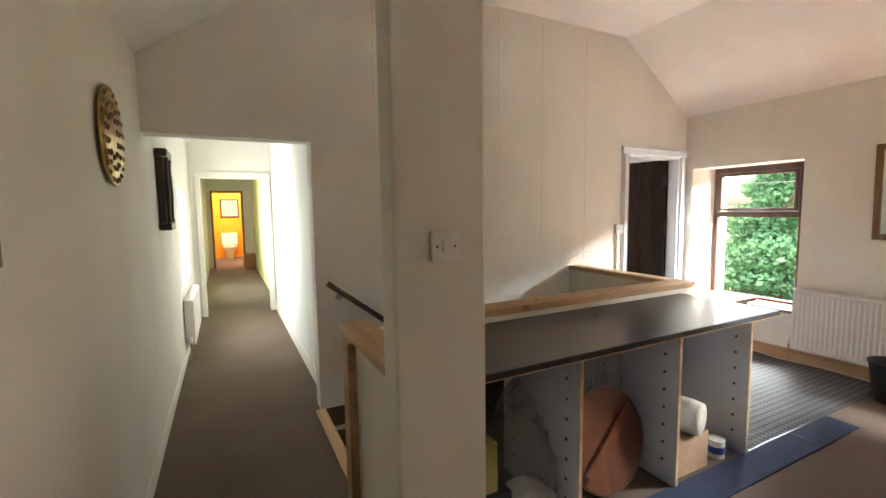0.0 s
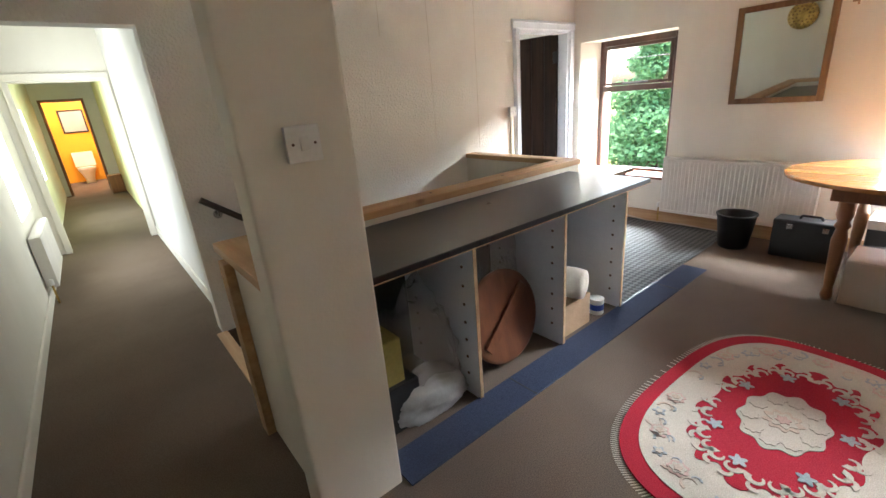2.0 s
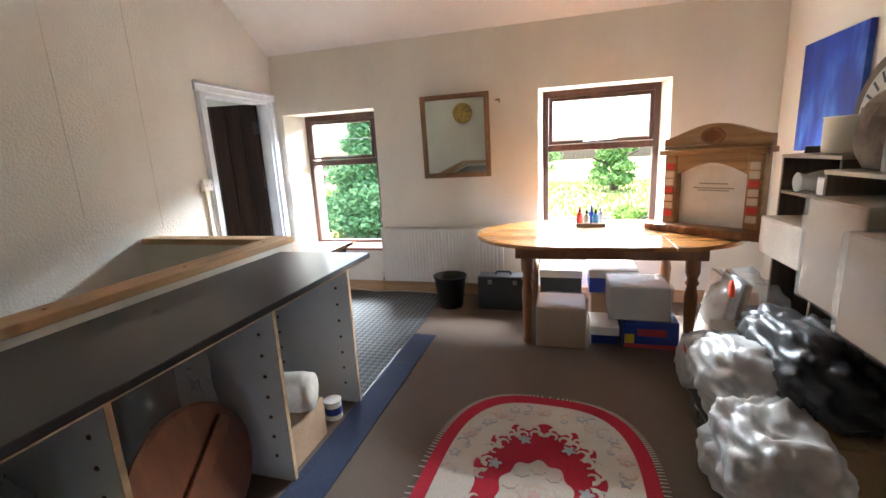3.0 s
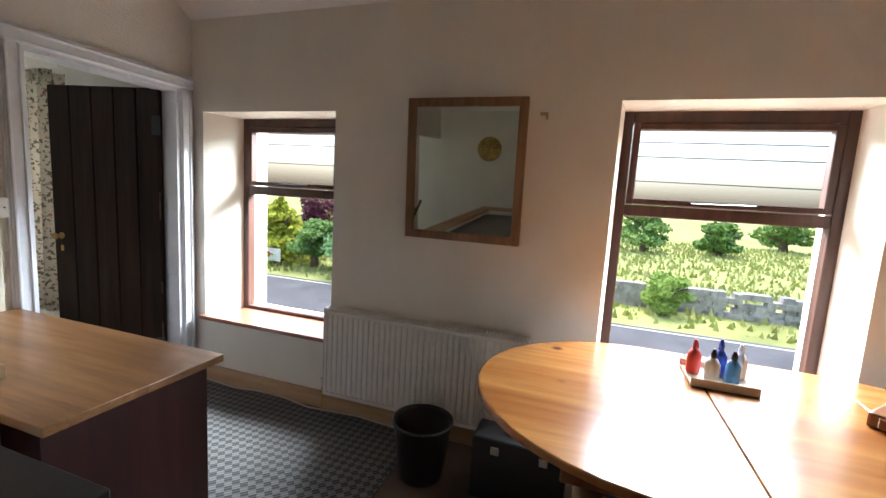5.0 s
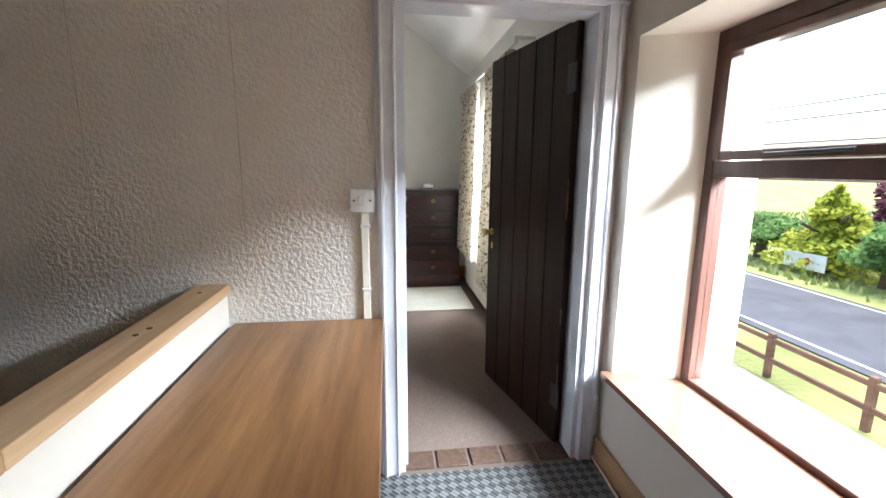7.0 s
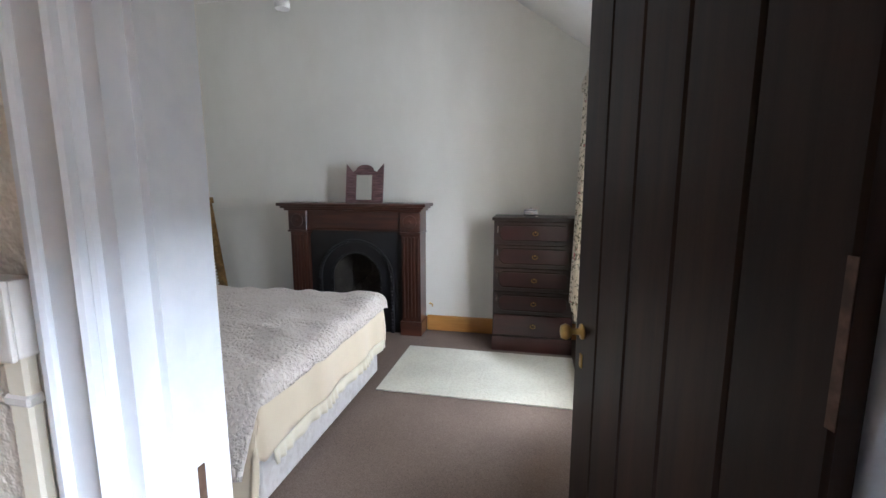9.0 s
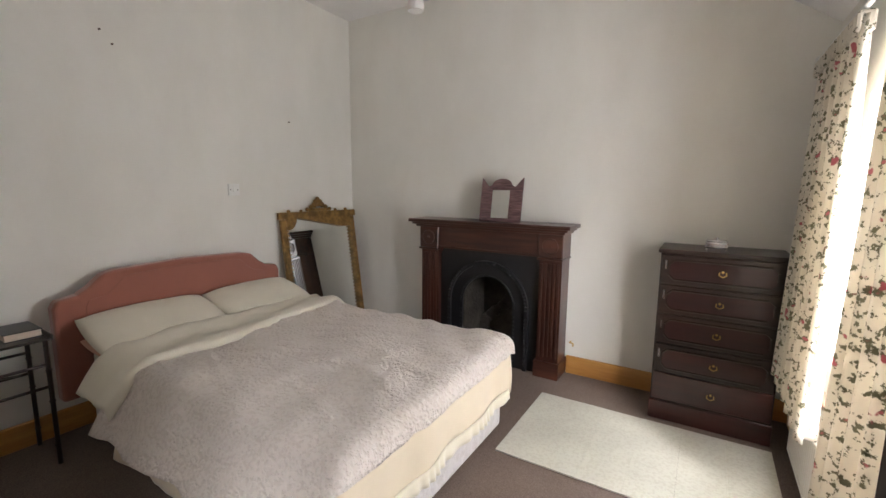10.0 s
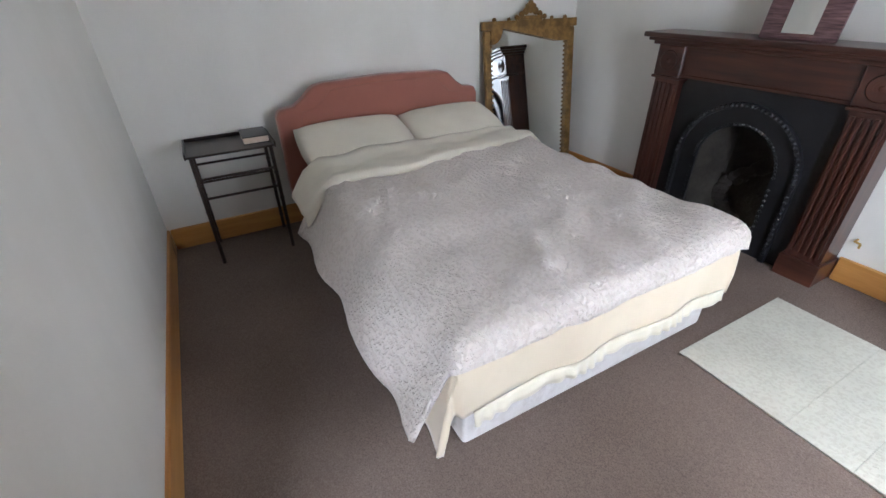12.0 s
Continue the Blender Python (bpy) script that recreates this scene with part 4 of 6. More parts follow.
for i in range(44):
    t = 2 * math.pi * i / 44 + rnd.uniform(-0.05, 0.05)
    c, s_ = math.cos(t), math.sin(t)
    k = rnd.uniform(0.84, 0.92)
    x, y = 0.665 * k * math.copysign(abs(c) ** 0.72, c), 0.425 * k * math.copysign(abs(s_) ** 0.72, s_)
    if i % 4 == 0:
        blossom(bm4, x, y, 0.042, 0.0147, 7, 0.2, t)
        blossom(bm, x, y, 0.031, 0.0171, 6, 0.25, t + 0.3)
        blossom(bm3, x, y, 0.018, 0.0194, 5, 0.3, t)
    elif i % 4 == 2:
        blossom(bm2, x, y, 0.030, 0.0147, 5, 0.45, t)
        blossom(bm, x, y, 0.015, 0.0171, 5, 0.3, t)
    else:
        scroll(bm2 if i % 8 == 1 else bm3, x, y, 0.034, t, rnd.choice((-1, 1)) * 3.8, 0.0147, 0.006)
        scroll(bm2, x * 0.95, y * 0.95, 0.02, t + 2, 3.2, 0.0147, 0.005)
tagged(part("scrolls", bm, RUGCREAM, rug, "raised cream scrolls"), kind="stuff")
tagged(part("blue_flowers", bm2, RUGBLUE, rug, "pale blue flowers and leaves"), kind="stuff")
tagged(part("peach_flowers", bm3, RUGPEACH, rug, "peach scrolls"), kind="stuff")
tagged(part("pink_flowers", bm4, carpet("rug_pink", (0.60, 0.40, 0.36), (0.74, 0.55, 0.50), 0.95, 260), rug, "pink rose flowers"), kind="stuff")
bm = bmesh.new()
for i in range(260):
    t = 2 * math.pi * i / 260
    c, s = math.cos(t), math.sin(t)
    x, y = 0.74 * math.copysign(abs(c) ** 0.667, c), 0.49 * math.copysign(abs(s) ** 0.667, s)
    d = Vector((x / 0.74 ** 2, y / 0.49 ** 2, 0)).normalized() * 0.035
    w = Vector((-d.y, d.x, 0)) * 0.12
    p = Vector((x, y, 0.004))
    a = [bm.verts.new(q) for q in (p - w, p + w, p + d + w * 0.5 + Vector((0, 0, -0.002)), p + d - w * 0.5 + Vector((0, 0, -0.002)))]
    bm.faces.new(a)
tagged(part("fringe", bm, RUGCREAM, rug, "cream fringe"), kind="stuff")

# ---- landing: oval table ----
tab = thing("oval_table", "oval varnished knotty pine extending table", "table", (-0.68, -3.17, 0))


def racetrack(x0, x1, y0, y1, n=20):
    cx, r = (x0 + x1) / 2, (x1 - x0) / 2
    e = 0.62
    pts = [(cx + r * math.cos(math.pi * i / n), y1 - e + e * math.sin(math.pi * i / n)) for i in range(n + 1)]
    return pts + [(cx + r * math.cos(math.pi + math.pi * i / n), y0 + e + e * math.sin(math.pi + math.pi * i / n)) for i in range(n + 1)]


rt = racetrack(-1.25, -0.12, -4.10, -2.25)
for a, b in ((-4.10, -3.56), (-3.557, -3.05), (-3.047, -2.25)):
    pts = [(x, min(b, max(a, y))) for x, y in rt]
    clean = [p for i, p in enumerate(pts) if (Vector(p) - Vector(pts[i - 1])).length > 1e-5]
    soften(part("leaf", prism(bmesh.new(), clean, "z", 0.735, 0.762), TABLEPINE, tab), 0.006, 3)
part("apron", B(-1.10, -1.075, -3.78, -2.58, 0.645, 0.734, bev=0.004), TABLELEG, tab)
part("apron", B(-0.32, -0.295, -3.78, -2.58, 0.645, 0.734, bev=0.004), TABLELEG, tab)
part("apron", B(-1.074, -0.321, -2.605, -2.58, 0.645, 0.734, bev=0.004), TABLELEG, tab)
part("apron", B(-1.074, -0.321, -3.78, -3.755, 0.645, 0.734, bev=0.004), TABLELEG, tab)
LEG = [(0.026, 0), (0.034, 0.03), (0.024, 0.08), (0.030, 0.16), (0.040, 0.40), (0.028, 0.47), (0.042, 0.49), (0.030, 0.52), (0.044, 0.56), (0.044, 0.644)]
for x, y in ((-1.06, -2.66), (-1.06, -3.70), (-0.33, -2.66), (-0.33, -3.70)):
    part("leg", lathe(bmesh.new(), LEG, x, y, 0, 18), TABLELEG, tab, smooth=True)

# bottles on a little tray
tray = thing("bottle_tray", "small tray on the table", "tray", (-0.40, -3.11, 0.762))
part("base", B(-0.50, -0.30, -3.22, -3.00, 0.7625, 0.772, bev=0.002), CARDLIGHT, tray)
part("rim", B(-0.51, -0.501, -3.22, -3.00, 0.7625, 0.795, bev=0.002), CARDLIGHT, tray)
part("rim", B(-0.299, -0.29, -3.22, -3.00, 0.7625, 0.795, bev=0.002), CARDLIGHT, tray)
for i, (x, y, h, mt, lab) in enumerate(((-0.40, -2.93, 0.12, REDINK, "red"), (-0.46, -2.98, 0.11, PAPERWHITE, "white"), (-0.39, -3.02, 0.13, BLUEBOX, "blue"), (-0.45, -3.05, 0.11, plain("sky_blue_bottle", (0.08, 0.30, 0.65), 0.3), "pale blue"), (-0.38, -3.09, 0.12, PAPERWHITE, "white"))):
    x, y = x + 0.02, y - 0.10
    bt = thing("paint_bottle", f"small {lab} plastic bottle standing on the tray", "bottle", (x, y, 0.7725), "bottles on the tray")
    part("body", lathe(bmesh.new(), [(0.022, 0), (0.025, 0.006), (0.025, h * 0.6), (0.012, h * 0.8)], x, y, 0.7725, 14), mt, bt, smooth=True)
    part("cap", lathe(bmesh.new(), [(0.010, 0), (0.011, h * 0.15), (0.005, h * 0.32)], x, y, 0.7725 + h * 0.8, 12), BLACKPL if i % 2 else mt, bt)

# carved overmantel standing on the table
om = thing("overmantel", "carved pine overmantel frame standing on the table", "overmantel", (-0.76, -3.86, 0.7625), turn=-132.4, local=True)
part("base_shelf", B(-0.40, 0.40, -0.13, 0.08, 0.0, 0.05, bev=0.01, seg=2), TABLELEG, om, "dark fluted shelf base")
bm = bmesh.new()
for i in range(15):
    box(bm, -0.37 + i * 0.05, -0.34 + i * 0.05, -0.14, -0.131, 0.008, 0.042, 0.003)
part("dentils", bm, TABLELEG, om)
for s in (-1, 1):
    p = part("pilaster", B(*sorted((s * 0.22, s * 0.31)), -0.05, 0.05, 0.0505, 0.53, bev=0.006), CARVED, om)
    for k in range(7):
        z = 0.10 + k * 0.055
        part("tile", B(*sorted((s * 0.235, s * 0.295)), -0.058, -0.0505, z, z + 0.045, bev=0.003), REDINK if k % 3 == (1 if s > 0 else 0) else CARDLIGHT, p)
bm = bmesh.new()
arch = [(-0.22, 0.53), (-0.22, 0.40)] + [(-0.22 + 0.44 * i / 12, 0.40 + 0.075 * math.sin(math.pi * i / 12)) for i in range(1, 12)] + [(0.22, 0.40), (0.22, 0.53)]
prism(bm, arch, "y", -0.045, 0.045)
part("arch", bm, CARVED, om)
part("cornice", B(-0.34, 0.34, -0.075, 0.05, 0.5305, 0.565, bev=0.008, seg=2), CARVED, om)
bm = bmesh.new()
prism(bm, [(-0.33, 0.566), (0.33, 0.566), (0.33, 0.64)] + [(0.33 - 0.66 * i / 16, 0.64 + 0.085 * math.sin(math.pi * i / 16) ** 1.5) for i in range(1, 16)] + [(-0.33, 0.64)], "y", -0.03, 0.03)
part("pediment", bm, CARVED, om)
bm = lathe(bmesh.new(), [(0.055, 0), (0.06, 0.012), (0.045, 0.014), (0.04, 0.006)], 0, 0, 0, 24)
bmesh.ops.transform(bm, matrix=pose(0, -0.0305, 0.645, 90) @ Matrix.Diagonal((1.3, 0.9, 1, 1)), verts=bm.verts)
part("rosette", bm, TABLELEG, om)
part("moulding", B(-0.325, 0.325, -0.04, -0.0305, 0.58, 0.592, bev=0.003), CARVED, om)
part("backing", B(-0.218, 0.218, 0.01, 0.03, 0.051, 0.45), PAPERWHITE, om, "white packing card in the opening")
bm = bmesh.new()
for i, (w, z) in enumerate(((0.09, 0.33), (0.13, 0.30), (0.10, 0.285))):
    box(bm, -w, w, 0.0075, 0.0098, z, z + 0.008)
part("print_bars", bm, GREYTEXT, om, "grey printing")
side = thing("picture_back", "dark framed board leaning behind the overmantel", "board", (-0.72, -4.15, 0.7625), turn=-132.4, local=True)
part("board", B(0.18, 0.50, 0.10, 0.13, 0.0, 0.55, bev=0.004), DARKWOOD, side)


# boxes under and by the table
def carton(label, x0, x1, y0, y1, z0, z1, mat, lid=None, wrap=False, group="boxes under the table"):
    root = thing("carton", label, "box", ((x0 + x1) / 2, (y0 + y1) / 2, z0), group)
    part("body", B(x0, x1, y0, y1, z0, z1, bev=0.006), mat, root)
    if lid:
        part("lid", B(x0 - 0.006, x1 + 0.006, y0 - 0.006, y1 + 0.006, z1 - 0.06, z1 + 0.006, bev=0.005), lid, root)
    else:
        part("flap", B(x0 + 0.004, x1 - 0.004, y0 + 0.004, (y0 + y1) / 2 - 0.002, z1 + 0.0003, z1 + 0.004), mat, root)
        part("flap", B(x0 + 0.004, x1 - 0.004, (y0 + y1) / 2 + 0.002, y1 - 0.004, z1 + 0.0003, z1 + 0.004), mat, root)
    if wrap:
        bm = bmesh.new()
        bmesh.ops.create_cube(bm, size=1)
        bmesh.ops.subdivide_edges(bm, edges=bm.edges[:], cuts=9, use_grid_fill=True)
        for v in bm.verts:
            c = Vector((x0 + (v.co.x + 0.5) * (x1 - x0), y0 + (v.co.y + 0.5) * (y1 - y0), z0 + (v.co.z + 0.5) * (z1 - z0)))
            d = Vector(v.co).normalized() * (0.012 + 0.022 * abs(noise.noise(c * 9)))
            c += d
            c.z = max(z0 + 0.001, c.z)
            v.co = c
        part("wrapping", bm, CLEAR, root, "crumpled clear plastic wrapping", True)
    return root


carton("brown carton in clear plastic under the table", -1.10, -0.76, -3.06, -2.72, 0.001, 0.29, CARD, wrap=True)
c1 = carton("blue printed carton on the floor under the table", -1.02, -0.70, -3.66, -3.31, 0.001, 0.19, BLUEBOX)
part("logo_bar", B(-1.0245, -1.0205, -3.58, -3.40, 0.09, 0.14), REDINK, c1, "red lettering block")
part("logo_edge", B(-1.0245, -1.0205, -3.655, -3.315, 0.004, 0.03), REDINK, c1, "red stripe")
part("logo_side", B(-1.0245, -1.0205, -3.38, -3.32, 0.035, 0.10), YELLOW, c1, "yellow printing")
carton("white wrapped carton stacked on the blue carton", -1.02, -0.68, -3.60, -3.22, 0.20, 0.43, PAPERWHITE, wrap=True)
carton("low blue carton with white papers", -1.0, -0.72, -3.28, -3.10, 0.001, 0.13, BLUEBOX, PAPERWHITE)
carton("white topped deep blue box", -0.62, -0.30, -3.45, -3.10, 0.26, 0.44, BLUEBOX, PAPERWHITE)
carton("brown carton below the blue box", -0.60, -0.32, -3.43, -3.12, 0.001, 0.254, CARD)
carton("dark carton with white papers on top", -0.50, -0.22, -3.05, -2.72, 0.001, 0.40, BLACKPL, PAPERWHITE)
fr = thing("stacked_frames", "wrapped picture frames leaning by the table leg", "frames", (-0.95, -3.92, 0.001))
for i in range(3):
    bm = B(-1.10, -0.70, -0.012, 0.012, 0.0, 0.50, bev=0.004)
    bmesh.ops.transform(bm, matrix=pose(0, -3.84 - 0.045 * i, 0.004, 10, 0, 0), verts=bm.verts)
    part("frame", bm, (CARDLIGHT, PAPERWHITE, TABLELEG)[i], fr)

bk = thing("waste_bin", "black plastic waste bin beside the radiator", "bin", (-0.36, -1.90, 0.001))
bm = lathe(bmesh.new(), [(0.105, 0), (0.11, 0.006), (0.145, 0.28), (0.153, 0.285), (0.153, 0.297), (0.142, 0.297), (0.137, 0.28), (0.103, 0.012), (0.02, 0.010)], -0.36, -1.90, 0.001, 28)
part("bucket", bm, BLACKPL, bk, smooth=True)
cs = thing("black_case", "black carrying case standing on the floor", "case", (-0.34, -2.40, 0.001))
part("shell", B(-0.42, -0.24, -2.60, -2.17, 0.001, 0.31, bev=0.015, seg=3), BLACKPL, cs)
part("handle", tube(bmesh.new(), [(-0.33, -2.46, 0.305), (-0.33, -2.45, 0.335), (-0.33, -2.33, 0.335), (-0.33, -2.32, 0.305)], 0.009), BLACKPL, cs)
for y in (-2.5, -2.28):
    part("clasp", B(-0.426, -0.4205, y - 0.02, y + 0.02, 0.24, 0.28, bev=0.002), SILVER, cs)

# ---- landing: shelves and clutter by the end wall ----
bp = thing("blue_canvas", "deep blue abstract canvas on the end wall", "painting", (-0.69, SOUTH + 0.002, 1.28))
soften(part("canvas", B(-1.02, -0.36, SOUTH + 0.002, SOUTH + 0.035, 1.28, 1.97), BLUEART, bp))


def bookcase(label, x0, x1, y0, y1, h, shelves, mat, top):
    root = thing("bookcase", label, "bookcase", ((x0 + x1) / 2, (y0 + y1) / 2, 0), "shelves by the end wall")
    part("side", B(x0, x0 + 0.02, y0, y1, 0.001, h - 0.0205, bev=0.002), mat, root)
    part("side", B(x1 - 0.02, x1, y0, y1, 0.001, h - 0.0205, bev=0.002), mat, root)
    part("top", B(x0, x1, y0, y1 + 0.005, h - 0.02, h, bev=0.003), top, root)
    part("back", B(x0 + 0.0205, x1 - 0.0205, y0, y0 + 0.008, 0.001, h - 0.0205), mat, root)
    for z in shelves:
        part("shelf", B(x0 + 0.0205, x1 - 0.0205, y0 + 0.0085, y1, z, z + 0.018, bev=0.002), top, root)
    return root


GREYBROWN = wood("grey_brown_shelf", (0.10, 0.07, 0.05), (0.20, 0.15, 0.11), "Z", 0.55, 6)
PALESHELF = wood("pale_shelf", (0.42, 0.34, 0.26), (0.58, 0.48, 0.38), "X", 0.5, 6)
bookcase("narrow brown bookcase with pale shelves", -1.63, -1.06, SOUTH + 0.01, -4.12, 1.28, (0.06, 0.70, 1.06), GREYBROWN, PALESHELF)
bookcase("wide brown bookcase with a pale top", -2.75, -1.65, SOUTH + 0.01, -4.05, 1.22, (0.06, 0.62), GREYBROWN, PALESHELF)
carton("cream carton on the narrow bookcase shelf", -1.60, -1.12, -4.44, -4.02, 0.72, 0.93, CARDLIGHT, group="cartons on the shelves")
jug = thing("white_jug", "white jug lying on the upper shelf", "jug", (-1.30, -4.25, 1.08))
bm = lathe(bmesh.new(), [(0.045, 0), (0.055, 0.02), (0.058, 0.10), (0.04, 0.17), (0.052, 0.20), (0.046, 0.20), (0.034, 0.16)], 0, 0, 0, 20)
bmesh.ops.transform(bm, matrix=pose(-1.30, -4.30, 1.137, -90, 0, 0), verts=bm.verts)
part("body", bm, WHITEPLASTIC, jug, smooth=True)
single("white_box", B(-1.56, -1.40, -4.36, -4.14, 1.079, 1.17, bev=0.01, seg=2), PAPERWHITE, "small white box on the upper shelf", "box")
pt = thing("ceramic_pot", "cream ceramic pot on the bookcase top", "pot", (-1.36, -4.25, 1.281))
part("body", lathe(bmesh.new(), [(0.07, 0), (0.085, 0.01), (0.088, 0.17), (0.092, 0.18), (0.084, 0.18), (0.08, 0.02), (0.02, 0.015)], -1.36, -4.25, 1.281, 22), REVEAL, pt, smooth=True)
clk = thing("arched_dial", "large arched grey clock dial leaning on the wall", "clock", (-1.47, -4.44, 1.281))
KX, KZ = -1.41, 1.43


def dial_arch(r, foot):
    return [(KX - r, foot), (KX + r, foot)] + [(KX + r * math.cos(math.pi * i / 24), KZ + r * math.sin(math.pi * i / 24)) for i in range(25)]


part("frame", prism(bmesh.new(), dial_arch(0.34, 1.2815), "y", -4.47, -4.42), GREYBROWN, clk)
part("dial", prism(bmesh.new(), dial_arch(0.285, 1.31), "y", -4.4195, -4.414), plain("grey_dial", (0.50, 0.49, 0.47), 0.5, 0.2), clk)
bm = bmesh.new()
for i in range(1, 12):
    a = math.pi * i / 12
    b2 = B(-0.007, 0.007, -0.001, 0.001, -0.03, 0.03)
    bmesh.ops.transform(b2, matrix=pose(KX + 0.24 * math.cos(a), -4.4125, KZ + 0.24 * math.sin(a)) @ Matrix.Rotation(math.pi / 2 - a, 4, "Y"), verts=b2.verts)
    me_ = bpy.data.meshes.new("tmp")
    b2.to_mesh(me_)
    b2.free()
    bm.from_mesh(me_)
    bpy.data.meshes.remove(me_)
tagged(part("numerals", bm, BLACKPL, clk, "dark numerals"), kind="stuff")
part("hand", rod(bmesh.new(), (KX, -4.409, KZ), (KX - 0.14, -4.409, KZ + 0.13), 0.005, 6), BLACKPL, clk)
single("rough_stone", lump(bmesh.new(), (-1.78, -4.20, 1.221), (0.15, 0.09, 0.19), 2.2, 0.25, 3), plain("brown_stone", (0.16, 0.12, 0.09), 0.9, 0.4, 7, 30, 0.8, 0.01), "rough brown stone on the bookcase top", "stone")
soften(single("dark_cabinet_box", B(-2.36, -1.95, -4.40, -4.08, 1.221, 1.70), DARKWOOD, "dark wooden box on the bookcase top", "box"))
carton("wrapped carton on the wide bookcase shelf", -2.10, -1.70, -4.40, -3.98, 0.64, 1.10, CARD, wrap=True, group="cartons on the shelves")
carton("second wrapped carton on the wide bookcase shelf", -2.62, -2.16, -4.40, -3.90, 0.64, 1.02, CARD, wrap=True, group="cartons on the shelves")

carton("cardboard carton under bags", -1.62, -1.30, -4.08, -3.74, 0.001, 0.34, CARD, group="cartons by the end wall")
carton("cardboard carton lying on the floor", -2.40, -1.80, -4.03, -3.83, 0.001, 0.30, CARD, group="cartons by the end wall")
single("clear_plastic_bag", lump(bmesh.new(), (-1.45, -3.86, 0.345), (0.20, 0.17, 0.16), 11.0, 0.35), CLEAR, "clear plastic bag with blue print on a carton", "plastic bag", "bags by the end wall", smooth=True)
single("black_bin_bag", lump(bmesh.new(), (-2.02, -3.88, 0.305), (0.34, 0.16, 0.16), 4.4, 0.35, 5), BLACKBAG, "shiny black bin bag lying across cartons", "bin bag", "bags by the end wall", smooth=True)
carton("cardboard carton inside the carrier bag", -1.62, -1.36, -3.79, -3.59, 0.001, 0.24, CARDLIGHT, group="cartons by the end wall")
single("milky_plastic_bag", lump(bmesh.new(), (-1.50, -3.70, 0.002), (0.19, 0.15, 0.18), 6.1, 0.22, 5), MILKY, "white carrier bag wrapped round a box", "plastic bag", "bags by the end wall", smooth=True)
single("milky_plastic_bag", lump(bmesh.new(), (-1.94, -3.72, 0.135), (0.30, 0.20, 0.19), 8.8, 0.3, 5), MILKY, "white carrier bag on a black crate", "plastic bag", "bags by the end wall", smooth=True)
single("milky_plastic_bag", lump(bmesh.new(), (-2.36, -3.66, 0.002), (0.24, 0.19, 0.21), 9.7, 0.3, 5), MILKY, "white carrier bag slumped on the floor", "plastic bag", "bags by the end wall", smooth=True)
crate = thing("black_crate", "black plastic crate with silver catches", "crate", (-1.98, -3.62, 0.001))
for r in ((-2.25, -1.72, -3.80, -3.785), (-2.25, -1.72, -3.435, -3.42), (-2.25, -2.235, -3.7845, -3.4355), (-1.735, -1.72, -3.7845, -3.4355)):
    part("side", B(*r, 0.001, 0.122, bev=0.004), BLACKPL, crate)
part("lid", B(-2.26, -1.71, -3.81, -3.41, 0.1225, 0.134, bev=0.004), BLACKPL, crate)
for x in (-2.12, -1.86):
    part("catch", B(x - 0.025, x + 0.025, -3.419, -3.41, 0.07, 0.12, bev=0.003), SILVER, crate)
for i, (x, y, z) in enumerate(((-1.58, -3.55, 0.27), (-1.82, -3.57, 0.36), (-1.95, -3.55, 0.33))):
    bm = bmesh.new()
    sheet(bm, lambda u, v: Vector((x + (u - 0.5) * 0.07, y + 0.01 * math.sin(u * 5), z + (v - 0.5) * 0.03 + 0.015 * math.sin(u * 4))), 6, 2)
    single("tape_scrap", bm, REDINK, "red printed tape on a carrier bag", "tape", "tape on the bags")
crate.location.y -= 0.12
crate.location.x -= 0.05
tag = thing("red_tag", "small bright red plastic tag on the bags", "tag", (-1.66, -3.80, 0.62))
bm = lump(bmesh.new(), (-1.66, -3.72, 0.60), (0.025, 0.012, 0.05), 1.0, 0.2, 2)
part("tag", bm, plain("signal_red", (0.85, 0.09, 0.02), 0.4), tag)

# ---- far end of the hall ----
bx = thing("hall_box", "brown box on the hall floor", "box", (-4.10, 9.2, 0))
part("body", B(-4.24, -3.99, 8.9, 9.3, 0.001, 0.38, bev=0.01), TABLELEG, bx)
wc = thing("toilet", "white toilet in the orange bathroom", "toilet", (-4.5, 12.0, 0))
part("bowl", lathe(bmesh.new(), [(0.11, 0), (0.10, 0.10), (0.13, 0.22), (0.19, 0.36), (0.20, 0.40), (0.05, 0.40)], -4.55, 11.95, 0.001, 24), WHITEPLASTIC, wc, smooth=True)
part("cistern", B(-4.78, -4.32, 12.38, 12.59, 0.42, 0.80, bev=0.02, seg=3), WHITEPLASTIC, wc)
part("seat", lathe(bmesh.new(), [(0.20, 0), (0.205, 0.02), (0.14, 0.03)], -4.55, 11.95, 0.402, 24), WHITEPLASTIC, wc)
part("pedestal", B(-4.64, -4.46, 12.05, 12.40, 0.001, 0.40, bev=0.02), WHITEPLASTIC, wc)
framed("bathroom_picture", "dark picture on the orange wall", "picture", (-4.5, 12.595, 1.30), 0.55, 0.6, 0.04, 0.03, 0, DARKWOOD, GREYTEXT)
# Added out of view: a shade and point light that brighten the orange bathroom.
bl = thing("bathroom_fill_shade", "added round ceiling lamp, out of view in the bathroom", "lamp", (-4.3, 11.2, 2.8))
part("shade", lathe(bmesh.new(), [(0.05, 0), (0.14, 0.03), (0.15, 0.10), (0.05, 0.12)], -4.3, 11.2, 2.68, 20), WHITEPLASTIC, bl)
lamp1 = new("bathroom_fill", bpy.data.lights.new("bathroom_fill", "POINT"))
lamp1.data.energy, lamp1.data.shadow_soft_size, lamp1.data.color = 14, 0.12, (1, 0.9, 0.75)
lamp1.location = (-4.3, 11.2, 2.5)

